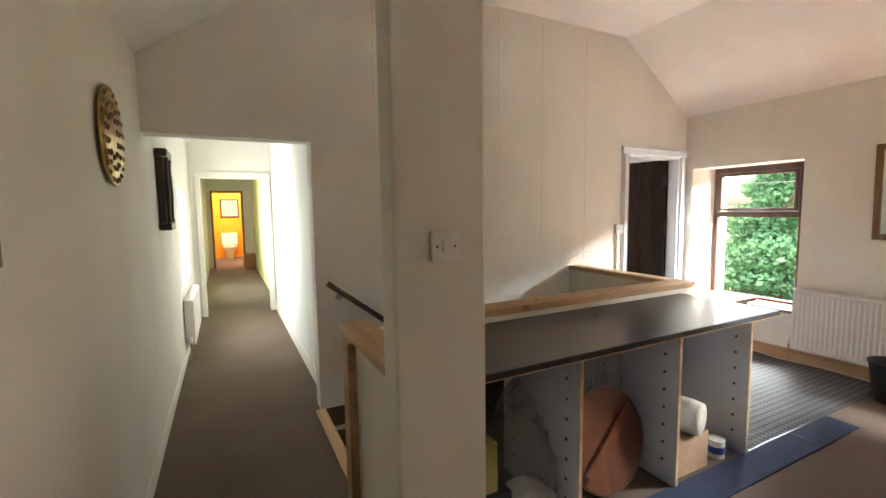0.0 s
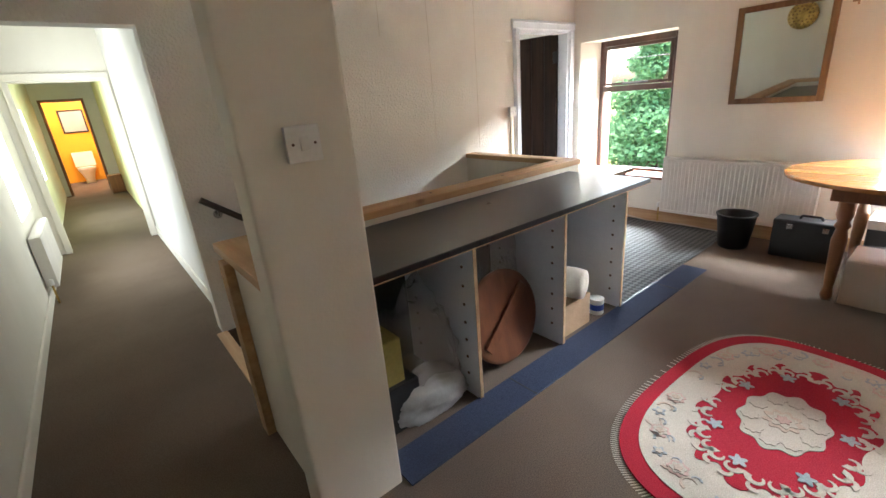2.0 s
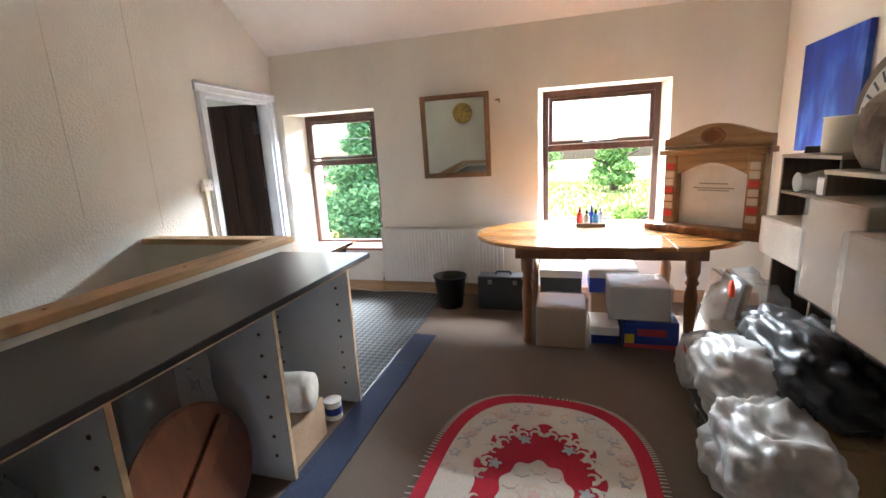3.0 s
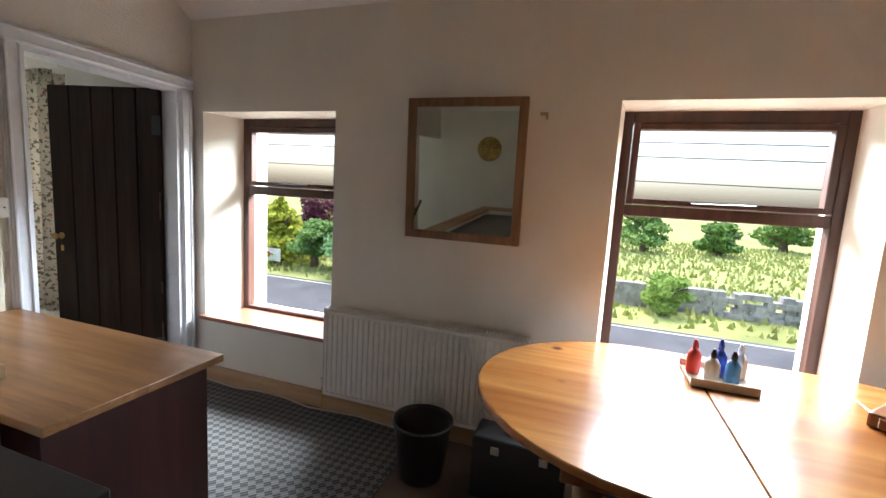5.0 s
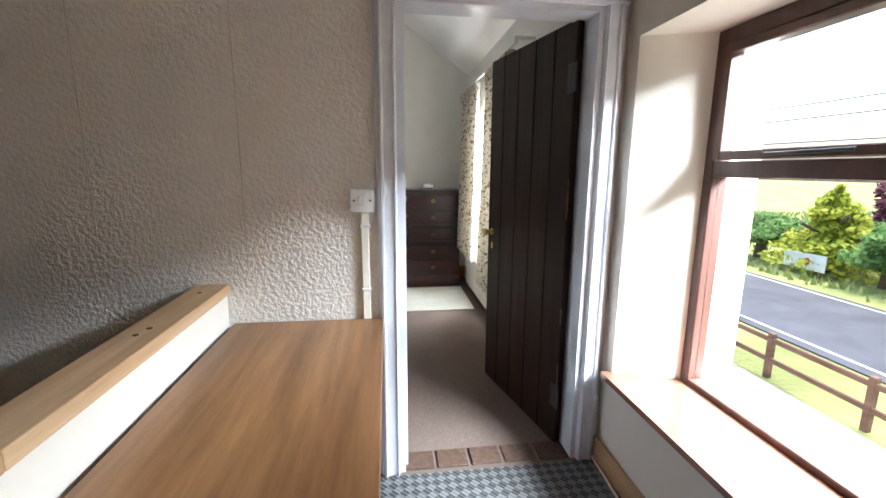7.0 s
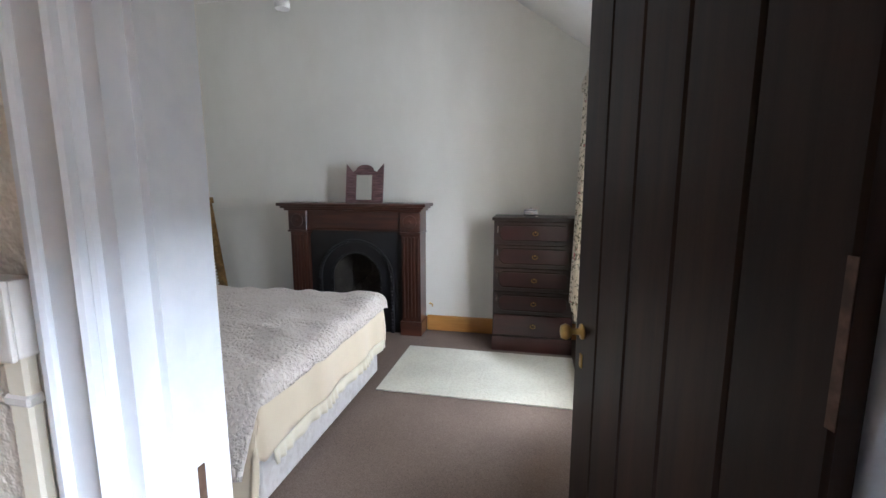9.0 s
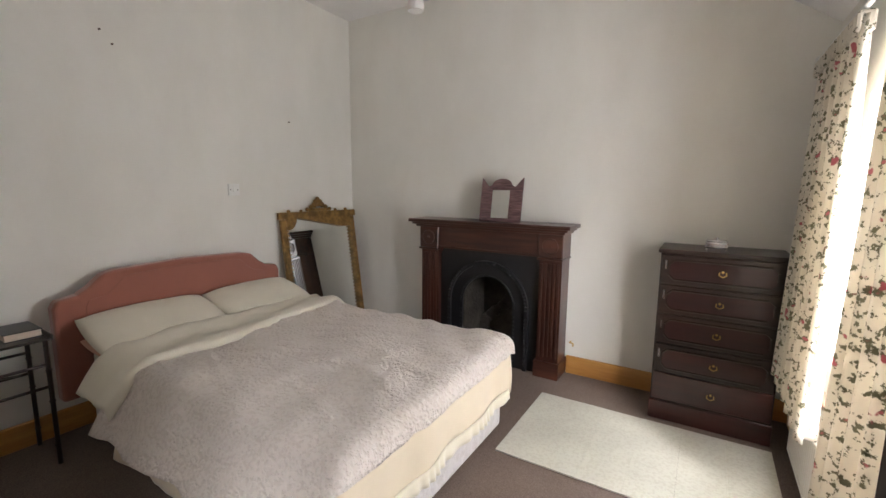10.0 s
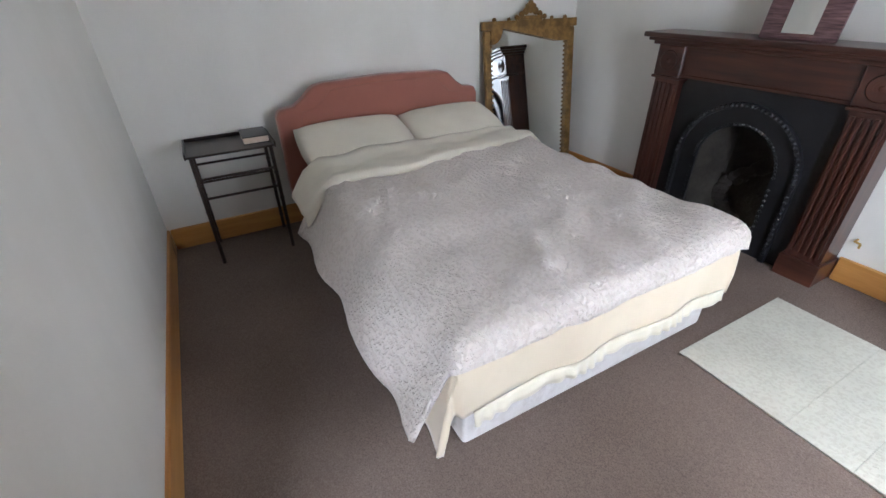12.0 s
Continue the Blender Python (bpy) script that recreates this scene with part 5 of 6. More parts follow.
# ---- bedroom: fireplace ----
fp = thing("fireplace_surround", "dark mahogany fireplace surround with fluted pilasters", "fireplace", (-2.1, 3.4, 0.002))
FX, FB = -2.105, NORTH - 0.001
bm = bmesh.new()
box(bm, FX - 0.715, FX + 0.715, 3.19, FB, 1.192, 1.222, 0.008, 2)
box(bm, FX - 0.69, FX + 0.69, 3.215, FB, 1.172, 1.1915, 0.006, 2)
box(bm, FX - 0.665, FX + 0.665, 3.24, FB, 1.15, 1.1715, 0.006, 2)
part("mantel_shelf", bm, MAHOG, fp)
part("frieze", B(FX - 0.46, FX + 0.46, 3.30, FB, 0.965, 1.149), MAHOG, fp)
part("frieze_bead", B(FX - 0.46, FX + 0.46, 3.29, 3.2995, 0.965, 0.985, bev=0.004), MAHOG, fp)
for s in (-1, 1):
    a, b = sorted((FX + s * 0.462, FX + s * 0.64))
    c = (a + b) / 2
    pl = part("pilaster", B(a, b, 3.30, FB, 0.135, 0.947), MAHOG_Z, fp)
    for k in range(5):
        x = a + 0.022 + k * 0.033
        part("flute", B(x - 0.010, x + 0.010, 3.288, 3.2995, 0.17, 0.92, bev=0.005, seg=2), MAHOG_Z, pl)
    part("plinth", B(a - 0.012, b + 0.012, 3.275, FB, 0.003, 0.134, bev=0.006, seg=2), MAHOG, fp)
    cb = part("corner_block", B(a - 0.006, b + 0.006, 3.275, FB, 0.965, 1.149, bev=0.006), MAHOG, fp)
    part("collar", B(a - 0.012, b + 0.012, 3.265, FB, 0.9475, 0.9645, bev=0.004), MAHOG, fp)
    bm = bmesh.new()
    lathe(bm, [(0.062, 0), (0.062, 0.004), (0.054, 0.010), (0.047, 0.003), (0.040, 0.010), (0.033, 0.003), (0.026, 0.010), (0.018, 0.003), (0.012, 0.009)], 0, 0, 0, 28)
    bmesh.ops.transform(bm, matrix=pose(c, 3.2745, 1.057, 90), verts=bm.verts)
    part("roundel", bm, MAHOG, cb, smooth=True)


def arch_band(x, z0, zs, r_out, r_in, n=22):
    """An arched band: uprights from z0 to the springing zs, and a half ring."""
    o = [(x - r_out, z0)] + [(x - r_out * math.cos(math.pi * i / n), zs + r_out * math.sin(math.pi * i / n)) for i in range(n + 1)] + [(x + r_out, z0)]
    q = [(x - r_in, z0)] + [(x - r_in * math.cos(math.pi * i / n), zs + r_in * math.sin(math.pi * i / n)) for i in range(n + 1)] + [(x + r_in, z0)]
    return o, q


def band(bm, o, q, y0, y1):
    """One closed ring of faces between an outer and an inner outline."""
    rows = [[bm.verts.new((x, y, z)) for (x, z), y in ((a, y0), (b, y0), (b, y1), (a, y1))] for a, b in zip(o, q)]
    for r0, r1 in zip(rows, rows[1:]):
        for k in range(4):
            bm.faces.new((r0[k], r0[(k + 1) % 4], r1[(k + 1) % 4], r1[k]))
    bm.faces.new(rows[0])
    bm.faces.new(rows[-1][::-1])
    bmesh.ops.recalc_face_normals(bm, faces=bm.faces)
    return bm


gr = thing("fire_insert", "black cast iron arched fireplace insert", "fireplace", (FX, 3.40, 0.002))
o, q = arch_band(FX, 0.003, 0.51, 0.375, 0.235)
bm = bmesh.new()
n = len(o)
rim = []
for i, (x, z) in enumerate(o):
    if i in (0, n - 1):
        rim.append((FX - 0.46 if i == 0 else FX + 0.46, 0.003))
    else:
        a = math.pi * (i - 1) / (n - 3)
        k = 1 / max(abs(math.cos(a)), abs(math.sin(a)) * 0.46 / 0.494, 1e-6)
        rim.append((FX - 0.46 * k * math.cos(a), min(0.964, 0.51 + 0.46 * k * math.sin(a))))
band(bm, rim, o, 3.345, 3.36)
part("back_plate", bm, IRON, gr)
part("arch_moulding", band(bmesh.new(), o, [(FX + (x - FX) * 0.92, z if z < 0.51 else 0.51 + (z - 0.51) * 0.92) for x, z in o], 3.315, 3.36), IRON, gr)
o2 = [(FX + (x - FX) * 0.915, z if z < 0.51 else 0.51 + (z - 0.51) * 0.915) for x, z in o]
bm = band(bmesh.new(), o2, q, 3.338, 3.36)
part("arch_panel", bm, IRON, gr)
bm = bmesh.new()
for rr, size in ((0.360, 0.014), (0.248, 0.009)):
    for i in range(40):
        a = math.pi * i / 39
        bmesh.ops.create_icosphere(bm, subdivisions=1, radius=size, matrix=Matrix.Translation((FX - rr * math.cos(a), 3.318 if rr > 0.3 else 3.336, 0.51 + rr * math.sin(a))))
    for i in range(12):
        for s in (-1, 1):
            bmesh.ops.create_icosphere(bm, subdivisions=1, radius=size, matrix=Matrix.Translation((FX + s * rr, 3.318 if rr > 0.3 else 3.336, 0.06 + i * 0.034)))
tagged(part("bead_ornament", bm, IRON, gr, "cast bead ornament", True), kind="stuff")
bm = bmesh.new()
for s in (-1, 1):
    prism(bm, [(FX + s * 0.238, 3.361), (FX + s * 0.30, 3.361), (FX + s * 0.30, 3.495), (FX + s * 0.224, 3.495), (FX + s * 0.224, 3.60), (FX + s * 0.15, 3.60)], "z", 0.003, 0.80)
part("fireback_cheek", bm, ASHSTONE, gr, "grey ashy cheeks")
bm = bmesh.new()
box(bm, FX - 0.22, FX + 0.22, 3.601, 3.68, 0.003, 0.76)
box(bm, FX - 0.22, FX + 0.22, 3.362, 3.495, 0.801, 0.84)
for i in range(26):
    a_, h_ = 2.4 * i, 0.05 + 0.66 * (i * 0.618 % 1)
    lump(bm, (FX + 0.13 * math.sin(a_), 3.575, h_), (0.05, 0.03, 0.04), i * 1.7, 0.4, 2, False)
part("fireback", bm, SOOT, gr, "sooty fire back")
bm = bmesh.new()
for i in range(9):
    rod(bm, (FX - 0.2 + i * 0.05, 3.37, 0.08), (FX - 0.2 + i * 0.05, 3.58, 0.08), 0.006)
rod(bm, (FX - 0.24, 3.37, 0.08), (FX + 0.24, 3.37, 0.08), 0.010)
rod(bm, (FX - 0.2, 3.375, 0.003), (FX - 0.2, 3.375, 0.08), 0.008)
rod(bm, (FX + 0.2, 3.375, 0.003), (FX + 0.2, 3.375, 0.08), 0.008)
part("grate", bm, IRON, gr)
hk2 = thing("gas_tap", "small brass tap beside the fireplace", "tap", (-1.40, 3.49, 0.26))
part("stem", tube(bmesh.new(), [(-1.42, 3.499, 0.27), (-1.42, 3.46, 0.27), (-1.39, 3.45, 0.27), (-1.39, 3.45, 0.245)], 0.006), BRASS, hk2)

sm = thing("table_mirror", "small striped crown-topped mirror on the mantel", "mirror", (-1.955, 3.30, 1.2225), local=True)
sm.matrix_basis = pose(-1.995, 3.30, 1.2225) @ pose(0, 0, 0, -9)
bm = bmesh.new()
crown = [(-0.18, 0), (0.18, 0), (0.18, 0.36), (0.115, 0.285), (0.085, 0.30)] + [(0.085 * math.cos(math.pi * i / 8), 0.30 + 0.05 * math.sin(math.pi * i / 8)) for i in range(1, 8)] + [(-0.085, 0.30), (-0.115, 0.285), (-0.18, 0.36)]
prism(bm, crown, "y", 0.0, 0.018)
soften(part("frame", bm, STRIPED, sm), 0.003)
part("glass", B(-0.075, 0.075, -0.004, -0.0005, 0.03, 0.255), MIRROR, sm)

# tall gilt mirror leaning in the corner
gm = thing("gilt_mirror", "tall gilt framed mirror leaning in the corner", "mirror", (-3.43, 2.93, 0.003), local=True)
ang = 86.5
gm.matrix_basis = pose(-3.55, 2.96, 0.01, 0, 0, ang) @ pose(0, 0, 0, -8)
W2, H2 = 0.425, 1.26
for s in (-1, 1):
    a, b = sorted((s * W2, s * (W2 - 0.055)))
    st_ = part("stile", B(a, b, -0.03, 0.012, 0.0, H2 - 0.06, bev=0.012, seg=3), GILT, gm)
    bm = bmesh.new()
    for k in range(34):
        bmesh.ops.create_icosphere(bm, subdivisions=1, radius=0.010, matrix=Matrix.Translation((s * (W2 - 0.058), -0.026, 0.07 + k * 0.034)))
    part("beading", bm, GILT, st_)
part("bottom_rail", B(-W2 + 0.0555, W2 - 0.0555, -0.03, 0.012, 0.0, 0.06, bev=0.012, seg=3), GILT, gm)
bm = bmesh.new()
prism(bm, [(-W2 - 0.015, H2), (-W2 - 0.015, H2 - 0.0595), (-W2 + 0.056, H2 - 0.0595), (-W2 + 0.06, H2 - 0.16)] + [(-W2 + 0.06 + 0.10 * math.sin(math.pi / 2 * i / 6), H2 - 0.16 + 0.11 * (1 - math.cos(math.pi / 2 * i / 6))) for i in range(1, 7)] + [(W2 - 0.06 - 0.10 * math.cos(math.pi / 2 * i / 6), H2 - 0.05 - 0.11 * (1 - math.cos(math.pi / 2 * (1 - 0)) * math.sin(math.pi / 2 * i / 6)) + 0.0) for i in range(0, 6)] + [(W2 - 0.06, H2 - 0.16), (W2 - 0.056, H2 - 0.0595), (W2 + 0.015, H2 - 0.0595), (W2 + 0.015, H2)], "y", -0.034, 0.0)
part("top_rail", bm, GILT, gm)
cr = part("crest", B(-0.11, 0.11, -0.03, 0.0, H2 + 0.0005, H2 + 0.03, bev=0.008, seg=2), GILT, gm, "carved gilt scroll crest")
bm = bmesh.new()
for x, z, r in ((0, 0.115, 0.022), (0, 0.075, 0.03), (-0.045, 0.06, 0.026), (0.045, 0.06, 0.026), (-0.085, 0.04, 0.022), (0.085, 0.04, 0.022), (-0.03, 0.095, 0.018), (0.03, 0.095, 0.018), (-0.13, 0.02, 0.018), (0.13, 0.02, 0.018), (-0.2, 0.008, 0.014), (0.2, 0.008, 0.014), (-0.33, 0.008, 0.016), (0.33, 0.008, 0.016)):
    b2 = bmesh.new()
    lathe(b2, [(r, 0), (r * 1.05, 0.010), (r * 0.65, 0.018), (r * 0.35, 0.012), (r * 0.2, 0.02)], 0, 0, 0, 12)
    bmesh.ops.transform(b2, matrix=pose(x, -0.012, H2 + z, 90), verts=b2.verts)
    me_ = bpy.data.meshes.new("tmp")
    b2.to_mesh(me_)
    b2.free()
    bm.from_mesh(me_)
    bpy.data.meshes.remove(me_)
part("scrolls", bm, GILT, cr)
part("glass", B(-W2 + 0.05, W2 - 0.05, 0.001, 0.006, 0.055, H2 - 0.02), MIRROR, gm)

# chest of drawers
ch = thing("chest_of_drawers", "tall dark red mahogany chest of drawers", "chest of drawers", (-0.46, 3.29, 0.003))
CX0, CX1, CY = -0.79, -0.145, 3.10
part("carcass", B(CX0, CX1, CY + 0.012, 3.47, 0.003, 1.10, bev=0.003), DARKWOOD, ch)
part("top", B(CX0 - 0.015, CX1 + 0.015, CY - 0.012, 3.475, 1.1005, 1.125, bev=0.006, seg=2), DARKWOOD, ch)
part("plinth", B(CX0 - 0.004, CX1 + 0.004, CY - 0.004, CY + 0.0115, 0.003, 0.13, bev=0.004), REDMAHOG, ch)
zs = (0.14, 0.325, 0.52, 0.715, 0.905, 1.095)
for i in range(5):
    z0, z1 = zs[i] + 0.004, zs[i + 1] - 0.004
    dr = part("drawer", B(CX0 + 0.008, CX1 - 0.008, CY - 0.004, CY + 0.0115, z0, z1, bev=0.004), DARKWOOD if i else REDMAHOG, ch)
    if i:
        k = 0.03
        a, b, c, d = CX0 + 0.05, CX1 - 0.05, z0 + 0.03, z1 - 0.03
        part("raised_panel", prism(bmesh.new(), [(a, c + k), (a + k, c), (b - k, c), (b, c + k), (b, d - k), (b - k, d), (a + k, d), (a, d - k)], "y", CY - 0.012, CY - 0.0045), REDMAHOG, dr, "red panel with cut corners")
        bm = bmesh.new()
        for p_, q_ in (((a, c + k), (a, d - k)), ((b, c + k), (b, d - k)), ((a + k, c), (b - k, c)), ((a + k, d), (b - k, d)), ((a, d - k), (a + k, d)), ((a, c + k), (a + k, c))):
            rod(bm, (p_[0], CY - 0.011, p_[1]), (q_[0], CY - 0.011, q_[1]), 0.006, 6)
        part("bead", bm, DARKWOOD, dr)
        part("label_plate", B(a - 0.022, a - 0.012, CY - 0.0055, CY - 0.0042, d - 0.06, d - 0.005), SILVER, dr)
    bm = bmesh.new()
    xm, zm = (CX0 + CX1) / 2 + 0.01, (z0 + z1) / 2 + 0.012
    rod(bm, (xm, CY - 0.013, zm), (xm, CY - 0.020, zm), 0.007, 12)
    tube(bm, [(xm - 0.016, CY - 0.02, zm), (xm - 0.02, CY - 0.024, zm - 0.018), (xm, CY - 0.026, zm - 0.028), (xm + 0.02, CY - 0.024, zm - 0.018), (xm + 0.016, CY - 0.02, zm)], 0.003, 6)
    part("handle", bm, BRASS, dr, "brass drop handle")
jb = thing("trinket_box", "small silver lidded trinket box on the chest", "trinket box", (-0.50, 3.24, 1.1255))
part("body", B(-0.56, -0.44, 3.20, 3.28, 1.135, 1.175, bev=0.008, seg=2), SILVER, jb)
part("lid", B(-0.555, -0.445, 3.205, 3.275, 1.1755, 1.187, bev=0.005), SILVER, jb)
part("knob", lathe(bmesh.new(), [(0.004, 0), (0.008, 0.010), (0.003, 0.016)], -0.50, 3.24, 1.187, 10), SILVER, jb)
for x in (-0.55, -0.45):
    for y in (3.21, 3.27):
        part("foot", lathe(bmesh.new(), [(0.008, 0), (0.005, 0.0095)], x, y, 1.1255, 8), SILVER, jb)

# floor mat
mt = thing("floor_mat", "cream ribbed cotton mat on the carpet", "mat", (-0.82, 2.62, 0.0025))
for i in range(6):
    x0 = -1.49 + i * 0.225
    part("band", B(x0, x0 + 0.2245, 2.21, 3.03, 0.003, 0.011 + 0.001 * (i % 2), bev=0.0012), MATC, mt)

# ---- bedroom: bed ----
bed = thing("bed", "double divan bed with a pink padded headboard", "bed", (-2.6, 1.78, 0.002))
soften(part("divan_base", B(-3.58, -1.56, 1.07, 2.44, 0.03, 0.33), DIVAN, bed, "white damask divan base"), 0.02, 3)
for x in (-3.5, -1.7):
    for y in (1.18, 2.36):
        part("castor", rod(bmesh.new(), (x, y - 0.012, 0.017), (x, y + 0.012, 0.017), 0.0145, 12), BLACKPL, bed)
soften(part("mattress", B(-3.57, -1.57, 1.08, 2.43, 0.331, 0.545), SHEET, bed), 0.04, 4)
hb = bmesh.new()
hy0, hy1 = 0.94, 2.42
prof = [(hy0, 0.25), (hy1, 0.25), (hy1, 0.80), (hy1 - 0.02, 0.845), (hy1 - 0.12, 0.86), (hy1 - 0.18, 0.90), (hy1 - 0.25, 0.965), (hy1 - 0.32, 0.98), ((hy0 + hy1) / 2, 0.995), (hy0 + 0.32, 0.98), (hy0 + 0.25, 0.965), (hy0 + 0.18, 0.90), (hy0 + 0.12, 0.86), (hy0 + 0.02, 0.845), (hy0, 0.80)]
prism(hb, prof, "x", -3.69, -3.60)
soften(part("headboard", hb, VELVET, bed, "dusty pink velvet headboard"), 0.02, 3)
bm = bmesh.new()
prism(bm, [(1.78 + (y - 1.68) * 0.8 - 0.1, 0.30 + (z - 0.25) * 0.88) for y, z in prof], "x", -3.5995, -3.592)
soften(part("headboard_panel", bm, VELVET, bed), 0.004)
for y in (1.2, 2.2):
    part("strut", B(-3.68, -3.63, y - 0.03, y + 0.03, 0.003, 0.2495), DARKWOOD, bed)


def pillow(name, x, y, lx, ly, h, z, turn, tilt, mat, label, seed):
    bm = bmesh.new()
    def top(s):
        def fn(u, v):
            a, b = u * 2 - 1, v * 2 - 1
            r = max(0.0, (1 - abs(a) ** 2.6)) ** 0.5 * max(0.0, (1 - abs(b) ** 2.6)) ** 0.5
            px, py = a * lx / 2 * (1 - 0.05 * b * b), b * ly / 2 * (1 - 0.05 * a * a)
            w = 0.012 * noise.noise(Vector((px * 7, py * 7, seed))) * r
            return Vector((px, py, s * h / 2 * r + w + (0.35 * h if s < 0 else 0) * 0))
        return fn
    sheet(bm, top(1), 20, 26)
    sheet(bm, top(-1), 20, 26)
    bmesh.ops.remove_doubles(bm, verts=bm.verts, dist=0.0004)
    bmesh.ops.recalc_face_normals(bm, faces=bm.faces)
    ob = single(name, bm, mat, label, "pillow", "pillows on the bed", smooth=True)
    ob.matrix_basis = pose(x, y, z, 0, tilt, turn)
    return ob


pillow("pillow", -3.36, 1.37, 0.46, 0.74, 0.15, 0.655, 0, 20, SHEET, "cream cotton pillow leaning on the headboard", 1.0)
pillow("pillow", -3.36, 2.08, 0.46, 0.72, 0.15, 0.655, 2, 20, SHEET, "cream cotton pillow beside another pillow", 2.0)
pillow("pillow", -3.40, 1.27, 0.34, 0.50, 0.10, 0.585, 0, 6, PEACH, "peach pillow under the cream pillow", 3.0)

BX0, BX1, BY0, BY1, BT = -3.57, -1.55, 1.07, 2.42, 0.56


def drape(x, y, out, low, seed, puff):
    """The height of a cover lying on the bed and hanging over its edges."""
    over = max(0.0, x - BX1, BY0 - y, y - BY1)
    z = BT + puff
    fold = noise.noise(Vector((x * 2.2, y * 2.2, seed)))
    z += 0.024 * fold + 0.014 * noise.noise(Vector((x * 5 + y * 2, y * 7, seed + 3))) + 0.016 * abs(noise.noise(Vector((x * 4 - y * 9, x * 5, seed + 5))))
    crease = abs(noise.noise(Vector((x * 1.6 + y * 3.4, y * 1.2 - x * 0.5, seed + 8))))
    z += 0.03 * max(0.0, 0.22 - crease) / 0.22 * max(0.0, noise.noise(Vector((x * 1.5, y * 1.5, seed + 2))) + 0.25)
    return z, over


def cover(bm, x0, y0, y1, hang_foot, hang_side_l, hang_side_r, seed, puff, nu=70, nv=80, layer=0.0, flare=0.16):
    """Cloth laid over the bed: past an edge the sheet turns down and hangs in soft folds."""
    total_x = (BX1 - x0) + hang_foot
    total_y = (BY1 - BY0) + hang_side_l + hang_side_r
    def fn(u, v):
        sx = x0 + u * total_x
        sy = BY0 - hang_side_l + v * total_y
        dx, dl, dr = max(0, sx - BX1), max(0, BY0 - sy), max(0, sy - BY1)
        x, y = min(sx, BX1), min(max(sy, BY0), BY1)
        z, _ = drape(sx, sy, 0, 0, seed, puff)
        edge = 0.055 if layer else 0.028
        def fall(d, slope=0.10):
            if d < edge:
                t = d / edge
                return (edge * 0.9 + layer) * math.sin(t * math.pi / 2), edge * 0.7 * (1 - math.cos(t * math.pi / 2))
            return edge * 0.9 + layer + (d - edge) * slope, edge * 0.7 + (d - edge) * (1 - slope * slope * 0.5)
        ox, zx = fall(dx, 0.10 if layer else 0.02)
        ol, zl = fall(dl, flare)
        orr, zr = fall(dr, 0.10 if layer else 0.04)
        wave = 0.012 * math.sin(sy * 13 + 2.5 * noise.noise(Vector((sy * 2, 3, 0)))) * min(1, dx / 0.2)
        wave2 = 0.016 * math.sin(sx * 12 + 2.5 * noise.noise(Vector((sx * 2, 5, 0)))) * min(1, (dl + dr) / 0.2)
        drop = max(zx, zl, zr) + 0.05 * min(zx, max(zl, zr))
        z -= drop
        hem = 0.03 * noise.noise(Vector((sx * 2.2, sy * 2.2, seed + 9)))
        return Vector((x + ox + wave * (1 if dx else 0), y - ol + orr - (wave2 if dl else 0) + (wave2 if dr else 0), max(0.012, z + hem * min(1, drop * 4))))
    return sheet(bm, fn, nu, nv)


def thick(ob, t):
    md = ob.modifiers.new("solid", "SOLIDIFY")
    md.thickness, md.offset = t, 1.0
    return ob


thick(single("valance_blanket", cover(bmesh.new(), -3.0, 1.1, 2.4, 0.30, 0.46, 0.34, 1.0, 0.004, 70, 80, 0.0, 0.20), BLANKET, "pale yellow cream blanket hanging over the divan", "blanket", smooth=True), 0.006)
hem = bmesh.new()
def hemfn(u, v):
    y = 1.07 + u * 1.35
    k = 0.006 * math.sin(u * 110 + 4 * math.sin(u * 17)) * (1 - v) + 0.012 * math.sin(y * 13 + 2.5 * noise.noise(Vector((y * 2, 3, 0))))
    return Vector((BX1 + 0.040 + k + 0.012 * (1 - v), y, 0.225 + 0.06 * v + 0.02 * noise.noise(Vector((y * 4, 1, 4)))))
sheet(hem, hemfn, 220, 3)
thick(single("satin_trim", hem, SATIN, "ruffled cream satin edging of the blanket", "trim", smooth=True), 0.003)
thick(single("quilt", cover(bmesh.new(), -2.95, 1.0, 2.5, 0.09, 0.34, -0.03, 1.0, 0.04, 110, 120, 0.016, 0.5), DUVET, "pale embossed quilt spread over the bed", "quilt", smooth=True), 0.02)
tb = bmesh.new()
def turnback(u, v):
    sy = BY0 - 0.30 + v * (BY1 - BY0 + 0.42)
    dl, dr = max(0, BY0 - sy), max(0, sy - BY1)
    x = -3.18 + u * (0.32 + 0.05 * math.sin(v * 5) + 0.03 * noise.noise(Vector((v * 9, 2, 1))))
    z = BT + 0.072 + 0.012 * math.sin(u * 7 + v * 3) + 0.022 * noise.noise(Vector((x * 9, sy * 6, 2)))
    z -= dl * 0.62 + dr * 0.85 + (0.05 if u > 0.97 else 0)
    return Vector((x + 0.06 * dl, min(max(sy, BY0 - 0.05 - dl * 0.45), BY1 + 0.06), max(0.3, z)))
sheet(tb, turnback, 24, 60)
thick(single("turned_back_sheet", tb, SHEET, "cream cotton sheet turned back over the quilt", "sheet", smooth=True), 0.018)

